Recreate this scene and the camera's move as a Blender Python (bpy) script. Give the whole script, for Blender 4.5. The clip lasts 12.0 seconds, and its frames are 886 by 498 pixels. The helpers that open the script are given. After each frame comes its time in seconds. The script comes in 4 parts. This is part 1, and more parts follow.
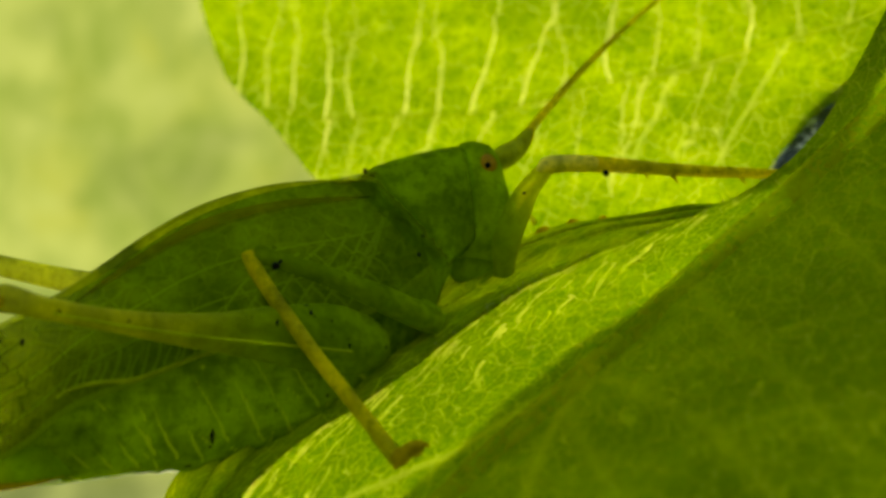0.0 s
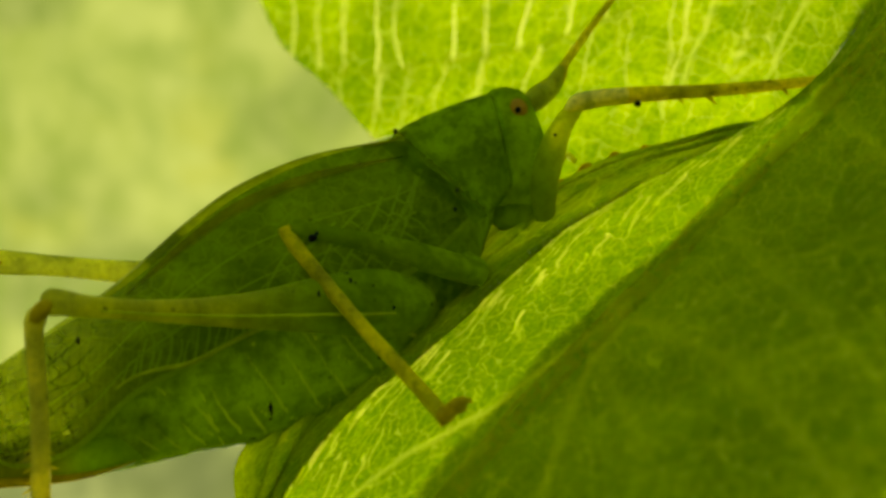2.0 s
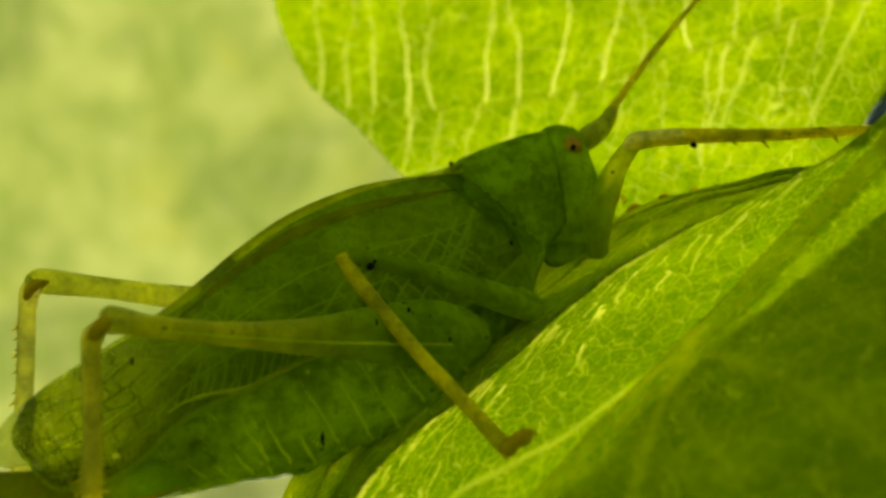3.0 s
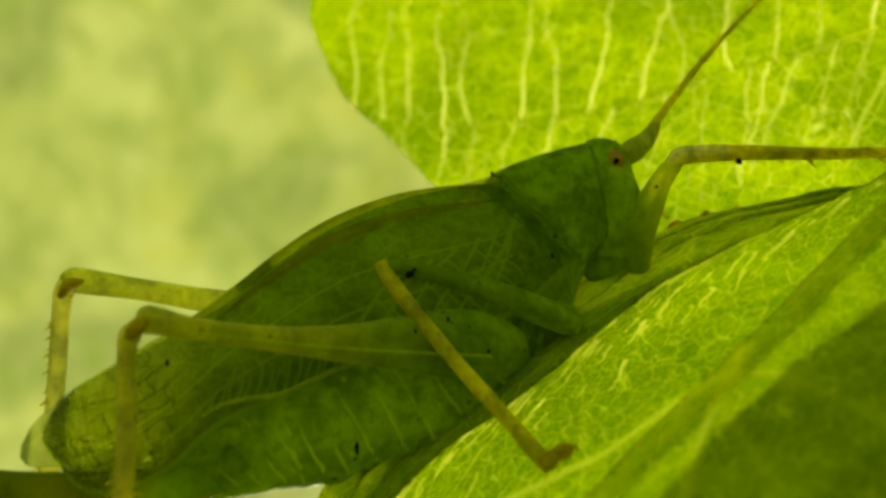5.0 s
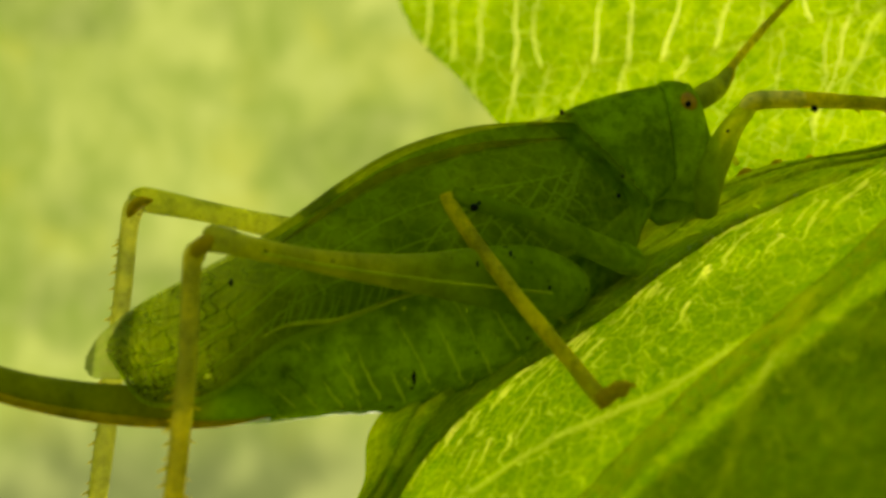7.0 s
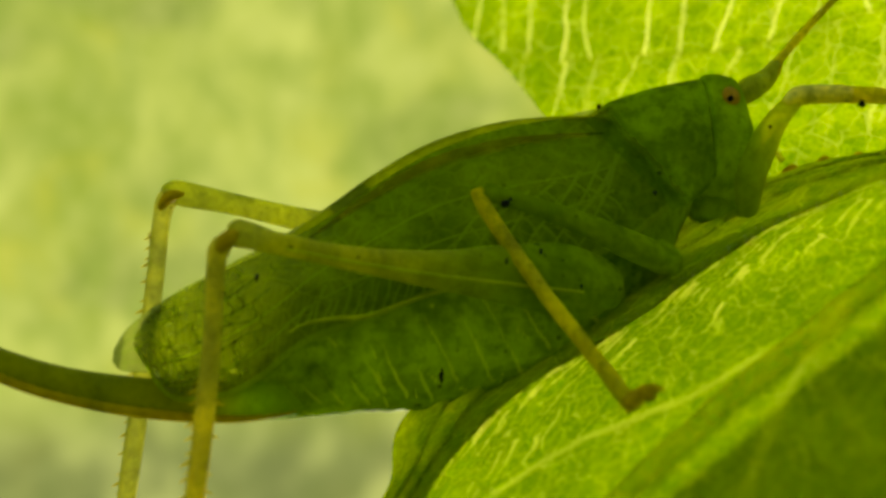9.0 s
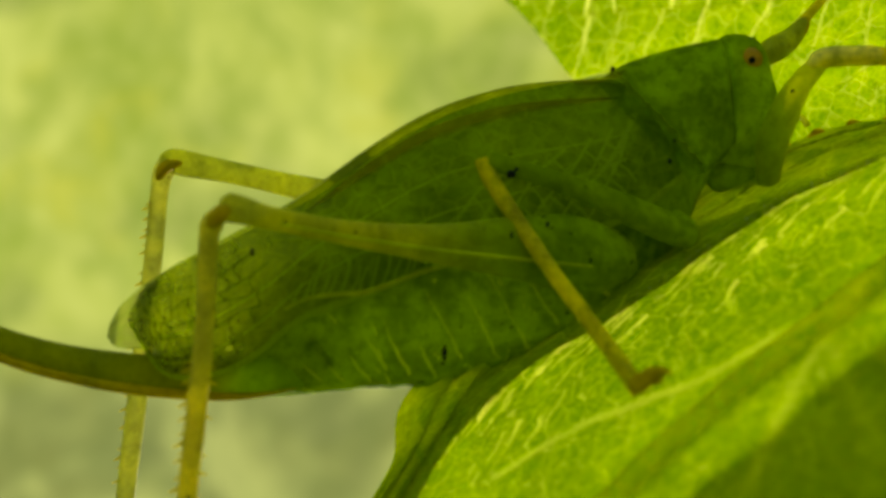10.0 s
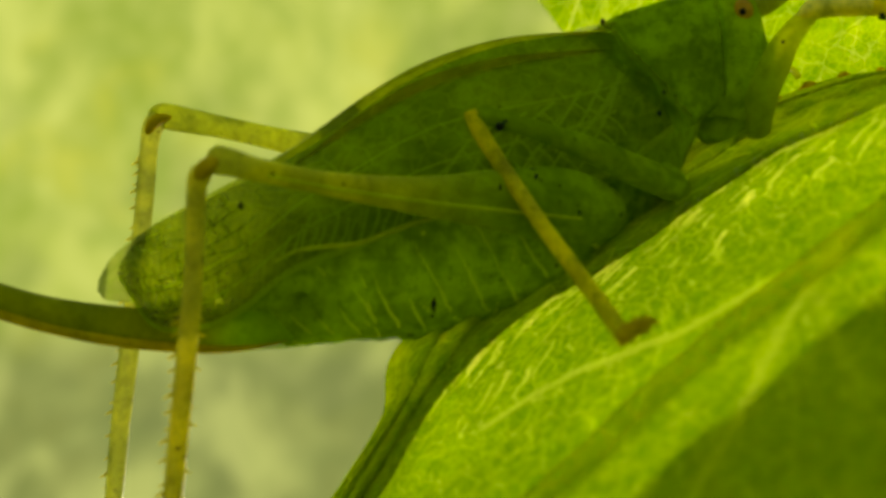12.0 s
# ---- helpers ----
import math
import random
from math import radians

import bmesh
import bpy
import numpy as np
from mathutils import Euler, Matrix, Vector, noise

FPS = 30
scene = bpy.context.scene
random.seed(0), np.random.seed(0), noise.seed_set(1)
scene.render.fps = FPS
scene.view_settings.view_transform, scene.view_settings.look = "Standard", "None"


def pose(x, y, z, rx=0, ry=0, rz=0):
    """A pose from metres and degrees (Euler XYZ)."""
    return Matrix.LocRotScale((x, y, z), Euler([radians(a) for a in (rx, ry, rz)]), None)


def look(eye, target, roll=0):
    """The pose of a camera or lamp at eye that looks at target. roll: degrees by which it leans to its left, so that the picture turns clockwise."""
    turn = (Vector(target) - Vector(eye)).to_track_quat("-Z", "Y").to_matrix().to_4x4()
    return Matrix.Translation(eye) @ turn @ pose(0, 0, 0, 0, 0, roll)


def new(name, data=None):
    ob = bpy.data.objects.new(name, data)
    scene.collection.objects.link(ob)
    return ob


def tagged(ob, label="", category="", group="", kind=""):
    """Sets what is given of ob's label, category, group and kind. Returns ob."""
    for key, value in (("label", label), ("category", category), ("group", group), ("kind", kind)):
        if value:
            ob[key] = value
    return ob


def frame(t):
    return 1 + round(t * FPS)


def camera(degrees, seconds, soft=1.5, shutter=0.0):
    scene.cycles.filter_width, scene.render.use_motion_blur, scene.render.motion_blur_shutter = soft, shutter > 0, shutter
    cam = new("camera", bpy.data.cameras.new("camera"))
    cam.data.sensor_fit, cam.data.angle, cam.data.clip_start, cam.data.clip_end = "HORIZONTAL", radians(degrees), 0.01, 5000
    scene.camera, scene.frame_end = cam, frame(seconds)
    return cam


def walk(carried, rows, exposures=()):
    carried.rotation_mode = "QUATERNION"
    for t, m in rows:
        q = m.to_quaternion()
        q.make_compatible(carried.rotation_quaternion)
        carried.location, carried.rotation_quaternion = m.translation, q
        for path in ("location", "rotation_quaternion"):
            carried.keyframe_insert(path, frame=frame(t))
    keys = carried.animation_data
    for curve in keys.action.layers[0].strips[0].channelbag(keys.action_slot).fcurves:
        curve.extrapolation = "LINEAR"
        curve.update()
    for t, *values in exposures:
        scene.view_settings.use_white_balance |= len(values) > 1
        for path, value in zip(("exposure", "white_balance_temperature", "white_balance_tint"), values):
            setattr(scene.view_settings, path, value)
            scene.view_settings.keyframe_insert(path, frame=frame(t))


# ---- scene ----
# The camera: hand-held, about five centimetres from the insect
cam = camera(40, 12.0, soft=3.2)
cam.data.dof.use_dof = True
cam.data.dof.focus_distance = 0.0503
cam.data.dof.aperture_fstop = 50.0


def held(x, y, z, yaw, pitch, roll):
    """A camera pose from millimetres and degrees."""
    return pose(x / 1000, y / 1000, z / 1000, 0, 0, yaw) @ pose(0, 0, 0, 90 + pitch) @ pose(0, 0, 0, 0, 0, roll)


TILT = pose(0, 0, 0, 48)             # the insect is filmed from below: the whole group leans back by this much

PATH = [
    (0, -1.97, -51.91, 0.22, -12.55, 3.56, -0.13), (0.1, -1.34, -51.87, 1.15, -9.67, 3.30, 0.29), (0.2, -0.72, -51.83, 2.07, -8.05, 2.90, -0.23),
    (0.3, -0.09, -51.78, 3.00, -7.21, 1.77, -0.16), (0.4, 0.53, -51.74, 3.92, -6.19, 0.30, -1.69), (0.5, 1.16, -51.70, 4.85, -4.52, -0.84, -2.19),
    (0.6, 0.87, -51.66, 4.44, -3.72, -0.04, -3.42), (0.7, 0.57, -51.62, 4.04, -3.53, 0.68, -3.76), (0.8, 0.28, -51.59, 3.63, -3.50, 0.96, -3.32),
    (0.9, -0.02, -51.55, 3.23, -4.07, 1.08, -3.27), (1, -0.31, -51.51, 2.82, -5.15, 1.17, -2.79), (1.1, 0.01, -51.86, 2.68, -4.09, 1.56, -2.92),
    (1.2, 0.33, -52.21, 2.54, -3.44, 2.05, -3.46), (1.3, 0.65, -52.55, 2.39, -3.97, 1.67, -3.93), (1.4, 0.97, -52.90, 2.25, -5.40, 0.71, -5.11),
    (1.5, 1.29, -53.25, 2.11, -6.61, 0.17, -5.63), (1.6, 1.54, -53.19, 2.00, -6.92, -0.71, -6.03), (1.7, 1.78, -53.12, 1.89, -6.57, -0.73, -6.11),
    (1.8, 2.03, -53.06, 1.77, -5.28, 0.04, -6.25), (1.9, 2.27, -52.99, 1.66, -4.72, 0.31, -5.96), (2, 2.52, -52.93, 1.55, -5.40, -0.03, -6.38),
    (2.1, 2.40, -52.89, 1.62, -6.37, -0.95, -6.59), (2.2, 2.29, -52.85, 1.69, -6.28, -1.02, -6.65), (2.3, 2.17, -52.80, 1.77, -5.41, -0.60, -6.48),
    (2.4, 2.06, -52.76, 1.84, -5.25, -0.43, -6.50), (2.5, 1.94, -52.72, 1.91, -5.93, -0.50, -6.47), (2.6, 1.17, -52.57, 1.61, -6.31, -0.07, -6.61),
    (2.7, 0.41, -52.42, 1.32, -6.52, 0.80, -6.34), (2.8, -0.36, -52.27, 1.02, -6.67, 1.91, -5.80), (2.9, -1.12, -52.12, 0.73, -7.20, 2.59, -5.15),
    (3, -1.89, -51.97, 0.43, -8.08, 3.04, -4.64), (3.1, -1.97, -51.79, 0.42, -8.30, 2.65, -4.62), (3.2, -2.06, -51.61, 0.41, -8.16, 2.67, -4.54),
    (3.3, -2.14, -51.43, 0.39, -7.87, 2.84, -4.39), (3.4, -2.23, -51.25, 0.38, -7.42, 3.03, -3.82), (3.5, -2.31, -51.07, 0.37, -7.03, 3.45, -3.27),
    (3.6, -2.40, -51.14, 0.14, -6.84, 3.98, -3.55), (3.7, -2.48, -51.20, -0.09, -7.23, 4.17, -3.27), (5.3, -3.28, -51.03, -0.04, -7.75, 4.29, -2.80),
    (5.4, -3.42, -50.96, 0.04, -7.75, 4.15, -2.12), (5.5, -3.56, -50.89, 0.12, -7.47, 3.90, -1.70), (5.6, -2.64, -50.90, 0.08, -6.69, 2.74, -1.55),
    (5.7, -1.72, -50.90, 0.04, -5.89, 1.96, -1.81), (5.8, -0.80, -50.91, 0.00, -5.09, 1.17, -2.26), (5.9, 0.12, -50.91, -0.04, -4.49, 0.26, -2.55),
    (6, 1.04, -50.92, -0.08, -3.82, -0.54, -2.61), (6.1, 0.29, -50.93, -0.31, -4.43, -0.18, -2.32), (6.2, -0.46, -50.94, -0.54, -5.01, 0.22, -2.16),
    (6.3, -1.21, -50.96, -0.77, -5.33, 0.64, -1.53), (6.4, -1.96, -50.97, -1.00, -5.10, 1.39, -0.86), (6.5, -2.71, -50.98, -1.23, -4.84, 2.18, -0.43),
    (6.6, -2.76, -50.98, -1.23, -4.63, 2.43, -0.21), (6.7, -2.82, -50.97, -1.22, -4.59, 2.57, -0.32), (8.3, -3.66, -50.93, -1.18, -4.93, 2.53, -0.11),
    (8.4, -2.42, -50.96, -1.41, -3.93, 2.49, -0.39), (8.5, -1.19, -50.99, -1.64, -2.67, 2.41, -0.63), (8.6, -1.17, -50.86, -1.47, -3.23, 1.84, -0.76),
    (8.7, -1.15, -50.74, -1.30, -3.36, 1.59, -0.70), (8.8, -1.12, -50.61, -1.13, -2.84, 1.67, -0.50), (8.9, -1.10, -50.49, -0.96, -1.97, 1.87, -0.22),
    (9, -1.08, -50.36, -0.79, -0.86, 1.94, 0.47), (9.1, -0.86, -50.20, -0.63, -1.38, 1.06, 0.66), (9.2, -0.65, -50.03, -0.47, -1.84, 0.28, 0.33),
    (9.3, -0.43, -49.87, -0.32, -1.64, 0.07, -0.07), (9.4, -0.22, -49.70, -0.16, -0.77, 0.18, -0.18), (9.5, 0.00, -49.54, 0.00, 0.01, 0.01, 0.00),
    (9.6, 0.16, -49.36, 0.13, -0.11, -0.34, -0.10), (9.7, 0.31, -49.18, 0.26, 0.05, -0.47, -0.17), (9.8, 0.47, -49.01, 0.40, 0.35, -0.59, -0.14),
    (9.9, 0.62, -48.83, 0.53, 0.85, -0.79, -0.01), (10, 0.78, -48.65, 0.66, 1.63, -1.14, 0.45), (10.1, 1.13, -48.58, 0.74, 1.06, -2.20, 0.17),
    (10.2, 1.48, -48.51, 0.82, 0.52, -3.02, -0.46), (10.3, 1.84, -48.44, 0.91, 0.77, -3.42, -0.50), (10.4, 2.19, -48.37, 0.99, 1.58, -3.55, -0.61),
    (10.5, 2.54, -48.30, 1.07, 2.34, -3.66, -1.10), (10.6, 1.93, -48.48, 0.86, 1.93, -3.04, -1.56), (10.7, 1.32, -48.66, 0.66, 1.56, -2.47, -1.13),
    (10.8, 0.72, -48.84, 0.45, 1.07, -1.90, -0.31), (10.9, 0.11, -49.02, 0.25, 0.84, -1.29, 0.57), (11, -0.50, -49.20, 0.04, 1.26, -0.46, 1.54),
    (11.1, -0.36, -49.16, 0.17, 1.76, -0.09, 1.26), (11.2, -0.22, -49.12, 0.30, 1.95, -0.02, 1.07), (11.3, -0.09, -49.08, 0.44, 1.78, -0.36, 1.11),
    (11.4, 0.05, -49.04, 0.57, 1.66, -0.89, 1.31), (11.5, 0.19, -49.00, 0.70, 1.73, -1.61, 1.49), (11.6, 0.43, -48.93, 0.55, 1.24, -1.96, 0.97),
    (11.7, 0.67, -48.86, 0.41, 1.09, -2.07, 0.52), (11.8, 0.91, -48.80, 0.26, 1.02, -2.39, 0.39), (11.9, 1.15, -48.73, 0.12, 1.20, -2.59, 0.45),
    (12, 1.39, -48.66, -0.03, 1.88, -2.48, 0.28),
]

# ---- light ----
SUN_UP, SUN_SIDE = 27.0, 8.0      # degrees above the horizon, degrees to the side of straight ahead
world = bpy.data.worlds.new("sky")
scene.world = world
world.use_nodes = True
wn = world.node_tree.nodes
sky = wn.new("ShaderNodeTexSky")
sky.sky_type = "NISHITA"
sky.sun_disc = False
sky.sun_elevation = radians(SUN_UP)
sky.sun_rotation = radians(SUN_SIDE)
world.node_tree.links.new(sky.outputs[0], wn["Background"].inputs["Color"])
wn["Background"].inputs["Strength"].default_value = 0.15
lamp = bpy.data.lights.new("sun", "SUN")
lamp.energy, lamp.angle, lamp.color = 4.2, radians(1.0), (1.0, 0.95, 0.82)
sun = new("sun", lamp)
toward = Vector((math.sin(radians(SUN_SIDE)) * math.cos(radians(SUN_UP)), math.cos(radians(SUN_SIDE)) * math.cos(radians(SUN_UP)), math.sin(radians(SUN_UP))))
sun.matrix_world = look(toward * 3.0, (0, 0, 0))

# ---- materials ----


def shader(name):
    m = bpy.data.materials.new(name)
    m.use_nodes = True
    nt = m.node_tree
    nt.nodes.clear()
    out = nt.nodes.new("ShaderNodeOutputMaterial")

    def add(kind, **sets):
        n = nt.nodes.new(kind)
        for key, value in sets.items():
            n.inputs[key.replace("_", " ")].default_value = value
        return n

    def link(a, b):
        nt.links.new(a, b)

    return m, nt, out, add, link


def col(c):
    return (c[0], c[1], c[2], 1.0)


def mix_color(nt, link, fac, a, b, mode="MIX"):
    n = nt.nodes.new("ShaderNodeMix")
    n.data_type, n.blend_type = "RGBA", mode
    for socket, value in ((n.inputs[0], fac), (n.inputs[6], a), (n.inputs[7], b)):
        if isinstance(value, (int, float)):
            socket.default_value = value
        elif isinstance(value, tuple):
            socket.default_value = col(value)
        else:
            link(value, socket)
    return n.outputs[2]


def ramp(nt, link, value, lo, hi, out_lo=0.0, out_hi=1.0):
    n = nt.nodes.new("ShaderNodeMapRange")
    n.interpolation_type = "SMOOTHSTEP"
    link(value, n.inputs[0])
    for k, v in zip((1, 2, 3, 4), (lo, hi, out_lo, out_hi)):
        n.inputs[k].default_value = v
    return n.outputs[0]


def thin(nt, add, link, out, front, back, share, rough, bump, clear=0.0):
    """A thin living tissue: it scatters light back and lets light through."""
    body = add("ShaderNodeBsdfPrincipled", Roughness=rough)
    body.inputs["Specular IOR Level"].default_value = 0.015
    through_it = add("ShaderNodeBsdfTranslucent")
    link(front, body.inputs["Base Color"])
    link(back, through_it.inputs["Color"])
    if bump is not None:
        link(bump, body.inputs["Normal"])
        link(bump, through_it.inputs["Normal"])
    both = add("ShaderNodeMixShader", Fac=share)
    link(body.outputs[0], both.inputs[1])
    link(through_it.outputs[0], both.inputs[2])
    last = both.outputs[0]
    if clear:
        see = add("ShaderNodeBsdfTransparent")
        see.inputs["Color"].default_value = (0.93, 0.97, 0.75, 1)
        more = add("ShaderNodeMixShader")
        if isinstance(clear, float):
            more.inputs[0].default_value = clear
        else:
            link(clear, more.inputs[0])
        link(last, more.inputs[1])
        link(see.outputs[0], more.inputs[2])
        last = more.outputs[0]
    link(last, out.inputs["Surface"])


def leaf_material(name, front, glow, vein, cell, stretch, turn, share=0.62, hairy=0.0, strong=0.7, faint=0.3, mottled=0.5, fleck=0.0):
    """Leaf blade with a net of pale veins in two sizes. cell: width of a large mesh of the net, in metres."""
    m, nt, out, add, link = shader(name)
    where = add("ShaderNodeTexCoord")
    warp = add("ShaderNodeTexNoise", Scale=0.45 / cell, Detail=2.0)
    link(where.outputs["Object"], warp.inputs["Vector"])
    off = add("ShaderNodeVectorMath")
    off.operation = "MULTIPLY_ADD"
    link(warp.outputs["Color"], off.inputs[0])
    off.inputs[1].default_value = (cell * 0.55,) * 3
    link(where.outputs["Object"], off.inputs[2])
    place = add("ShaderNodeMapping")
    place.vector_type = "TEXTURE"
    link(off.outputs[0], place.inputs["Vector"])
    place.inputs["Rotation"].default_value = tuple(radians(a) for a in turn)
    place.inputs["Scale"].default_value = stretch
    nets = []
    for size, lo, hi in ((1.0, 0.008, 0.042), (0.33, 0.015, 0.10)):
        net = add("ShaderNodeTexVoronoi", Scale=1 / (cell * size))
        net.feature = "DISTANCE_TO_EDGE"
        link(place.outputs[0], net.inputs["Vector"])
        nets.append(ramp(nt, link, net.outputs["Distance"], lo, hi, 1.0, 0.0))
    grain = add("ShaderNodeTexNoise", Scale=9000.0, Detail=3.0)
    patch = add("ShaderNodeTexNoise", Scale=170.0, Detail=3.0)
    link(where.outputs["Object"], grain.inputs["Vector"])
    link(where.outputs["Object"], patch.inputs["Vector"])
    mottle = add("ShaderNodeTexNoise", Scale=1300.0, Detail=2.0)
    link(where.outputs["Object"], mottle.inputs["Vector"])
    fine = add("ShaderNodeMath")
    fine.operation = "MULTIPLY"
    link(nets[1], fine.inputs[0])
    fine.inputs[1].default_value = faint
    large = add("ShaderNodeMath")
    large.operation = "MULTIPLY"
    link(nets[0], large.inputs[0])
    large.inputs[1].default_value = strong
    net_all = add("ShaderNodeMath")
    net_all.operation = "MAXIMUM"
    link(large.outputs[0], net_all.inputs[0])
    link(fine.outputs[0], net_all.inputs[1])
    grown = add("ShaderNodeAttribute")
    grown.attribute_name = "vein"
    bright = add("ShaderNodeTexNoise", Scale=3600.0, Detail=2.0)
    link(where.outputs["Object"], bright.inputs["Vector"])
    flecks = add("ShaderNodeMath")
    flecks.operation = "MAXIMUM"
    link(net_all.outputs[0], flecks.inputs[0])
    link(ramp(nt, link, bright.outputs[0], 0.56, 0.68, 0.0, fleck), flecks.inputs[1])
    veins = add("ShaderNodeMath")
    veins.operation = "MAXIMUM"
    link(flecks.outputs[0], veins.inputs[0])
    link(ramp(nt, link, grown.outputs["Fac"], 0.15, 0.5), veins.inputs[1])
    colors = []
    for base, pale in ((front, (front[0] + 0.10, front[1] + 0.12, front[2] * 2)), (glow, vein)):
        dull = tuple(c * 0.82 for c in base)
        rich = (base[0] * 1.22, base[1] * 1.12, base[2])
        c = mix_color(nt, link, ramp(nt, link, patch.outputs[0], 0.35, 0.65), dull, rich)
        c = mix_color(nt, link, ramp(nt, link, grain.outputs[0], 0.3, 0.7, 0.0, 0.35), c, tuple(x * 0.6 for x in base))
        c = mix_color(nt, link, ramp(nt, link, mottle.outputs[0], 0.42, 0.66, 0.0, mottled), c, (base[0] * 0.55, base[1] * 0.66, base[2]))
        colors.append(mix_color(nt, link, veins.outputs[0], c, pale))
    relief = add("ShaderNodeMath")
    relief.operation = "MULTIPLY_ADD"
    link(grain.outputs[0], relief.inputs[0])
    relief.inputs[1].default_value = 0.35 + hairy
    link(veins.outputs[0], relief.inputs[2])
    bump = add("ShaderNodeBump", Strength=0.8, Distance=0.00026)
    link(relief.outputs[0], bump.inputs["Height"])
    thin(nt, add, link, out, colors[0], colors[1], share, 0.6, bump.outputs[0])
    return m


def skin_material(name, front, glow, share=0.3, rough=0.4, spots=0.0, clear=0.0, net=0.0, grain_size=3500.0, ridge=None, patchy=0.3, pale=0.85, tip=None, airy=None, fade=0.0):
    """Insect cuticle: mottled, finely pitted, with dark specks, a little translucent. net: width of the meshes of a wing's veins."""
    m, nt, out, add, link = shader(name)
    where = add("ShaderNodeTexCoord")
    patch = add("ShaderNodeTexNoise", Scale=650.0, Detail=5.0)
    grain = add("ShaderNodeTexNoise", Scale=grain_size, Detail=3.0)
    blotch = add("ShaderNodeTexNoise", Scale=1700.0, Detail=4.0, Roughness=0.65)
    for n in (patch, grain, blotch):
        link(where.outputs["Object"], n.inputs["Vector"])
    colors = []
    height = grain.outputs[0]
    meshes = None
    if net:
        place = add("ShaderNodeMapping")
        place.vector_type = "TEXTURE"
        place.inputs["Rotation"].default_value = (0, radians(-28), 0)
        place.inputs["Scale"].default_value = (1.0, 1.0, 0.7)
        link(where.outputs["Object"], place.inputs["Vector"])
        cells = add("ShaderNodeTexVoronoi", Scale=1 / net)
        cells.feature = "DISTANCE_TO_EDGE"
        link(place.outputs[0], cells.inputs["Vector"])
        meshes = ramp(nt, link, cells.outputs["Distance"], 0.02, 0.1, 1.0, 0.0)
        height = meshes
    for base in (front, glow):
        c = base
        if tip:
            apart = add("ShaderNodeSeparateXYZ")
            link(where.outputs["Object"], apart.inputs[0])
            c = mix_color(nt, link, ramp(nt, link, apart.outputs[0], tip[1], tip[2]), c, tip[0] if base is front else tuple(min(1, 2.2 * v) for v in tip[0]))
        c = mix_color(nt, link, 1.0, c, mix_color(nt, link, ramp(nt, link, patch.outputs[0], 0.35, 0.68), (1 - 0.35 * patchy,) * 3, (1 + 0.5 * patchy, 1 + 0.36 * patchy, 1.0)), "MULTIPLY")
        c = mix_color(nt, link, ramp(nt, link, blotch.outputs[0], 0.46, 0.62, 0.0, 0.8 * patchy), c, (0.5, 0.56, 0.5), "MULTIPLY")
        c = mix_color(nt, link, ramp(nt, link, grain.outputs[0], 0.35, 0.7, 0.0, 0.4), c, (0.62, 0.62, 0.62), "MULTIPLY")
        if meshes is not None:
            faint = nt.nodes.new("ShaderNodeMath")
            faint.operation = "MULTIPLY"
            faint.inputs[1].default_value = 0.14
            link(meshes, faint.inputs[0])
            c = mix_color(nt, link, faint.outputs[0], c, (min(1, base[0] * 1.9), min(1, base[1] * 1.7), base[2] * 2))
        if ridge:
            grown = add("ShaderNodeAttribute")
            grown.attribute_name = "vein"
            c = mix_color(nt, link, ramp(nt, link, grown.outputs["Fac"], 0.1, 0.6, 0.0, pale), c, ridge if base is front else tuple(min(1, 2.3 * v) for v in ridge))
        if spots:
            dots = add("ShaderNodeTexVoronoi", Scale=1500.0)
            link(where.outputs["Object"], dots.inputs["Vector"])
            few = add("ShaderNodeMath")
            few.operation = "MULTIPLY"
            link(ramp(nt, link, dots.outputs["Distance"], 0.10, 0.2, 1.0, 0.0), few.inputs[0])
            some = add("ShaderNodeTexNoise", Scale=900.0)
            link(where.outputs["Object"], some.inputs["Vector"])
            link(ramp(nt, link, some.outputs[0], 0.5, 0.62, 0.0, spots), few.inputs[1])
            c = mix_color(nt, link, few.outputs[0], c, (0.02, 0.02, 0.008))
        colors.append(c)
    bump = add("ShaderNodeBump", Strength=0.5, Distance=0.00009)
    link(height, bump.inputs["Height"])
    if airy:
        apart = add("ShaderNodeSeparateXYZ")
        link(where.outputs["Object"], apart.inputs[0])
        film = ramp(nt, link, apart.outputs[0], airy[1], airy[2], clear, airy[0])
        grown = add("ShaderNodeAttribute")
        grown.attribute_name = "vein"
        open_part = add("ShaderNodeMath")
        open_part.operation = "MULTIPLY"
        uneven = add("ShaderNodeMath")
        uneven.operation = "MULTIPLY"
        link(film, uneven.inputs[0])
        link(ramp(nt, link, blotch.outputs[0], 0.40, 0.6, 0.65, 1.12), uneven.inputs[1])
        link(uneven.outputs[0], open_part.inputs[0])
        link(ramp(nt, link, grown.outputs["Fac"], 0.05, 0.5, 1.0, 0.15), open_part.inputs[1])
        clear = open_part.outputs[0]
        if meshes is not None:
            between = add("ShaderNodeMath")
            between.operation = "MULTIPLY"
            link(clear, between.inputs[0])
            link(ramp(nt, link, cells.outputs["Distance"], 0.02, 0.10, 0.74, 1.0), between.inputs[1])
            clear = between.outputs[0]
    if fade:
        rim = add("ShaderNodeAttribute")
        rim.attribute_name = "vein"
        clear = ramp(nt, link, rim.outputs["Fac"], 0.0, 0.9, clear, fade)
    thin(nt, add, link, out, colors[0], colors[1], share, rough, bump.outputs[0], clear)
    return m


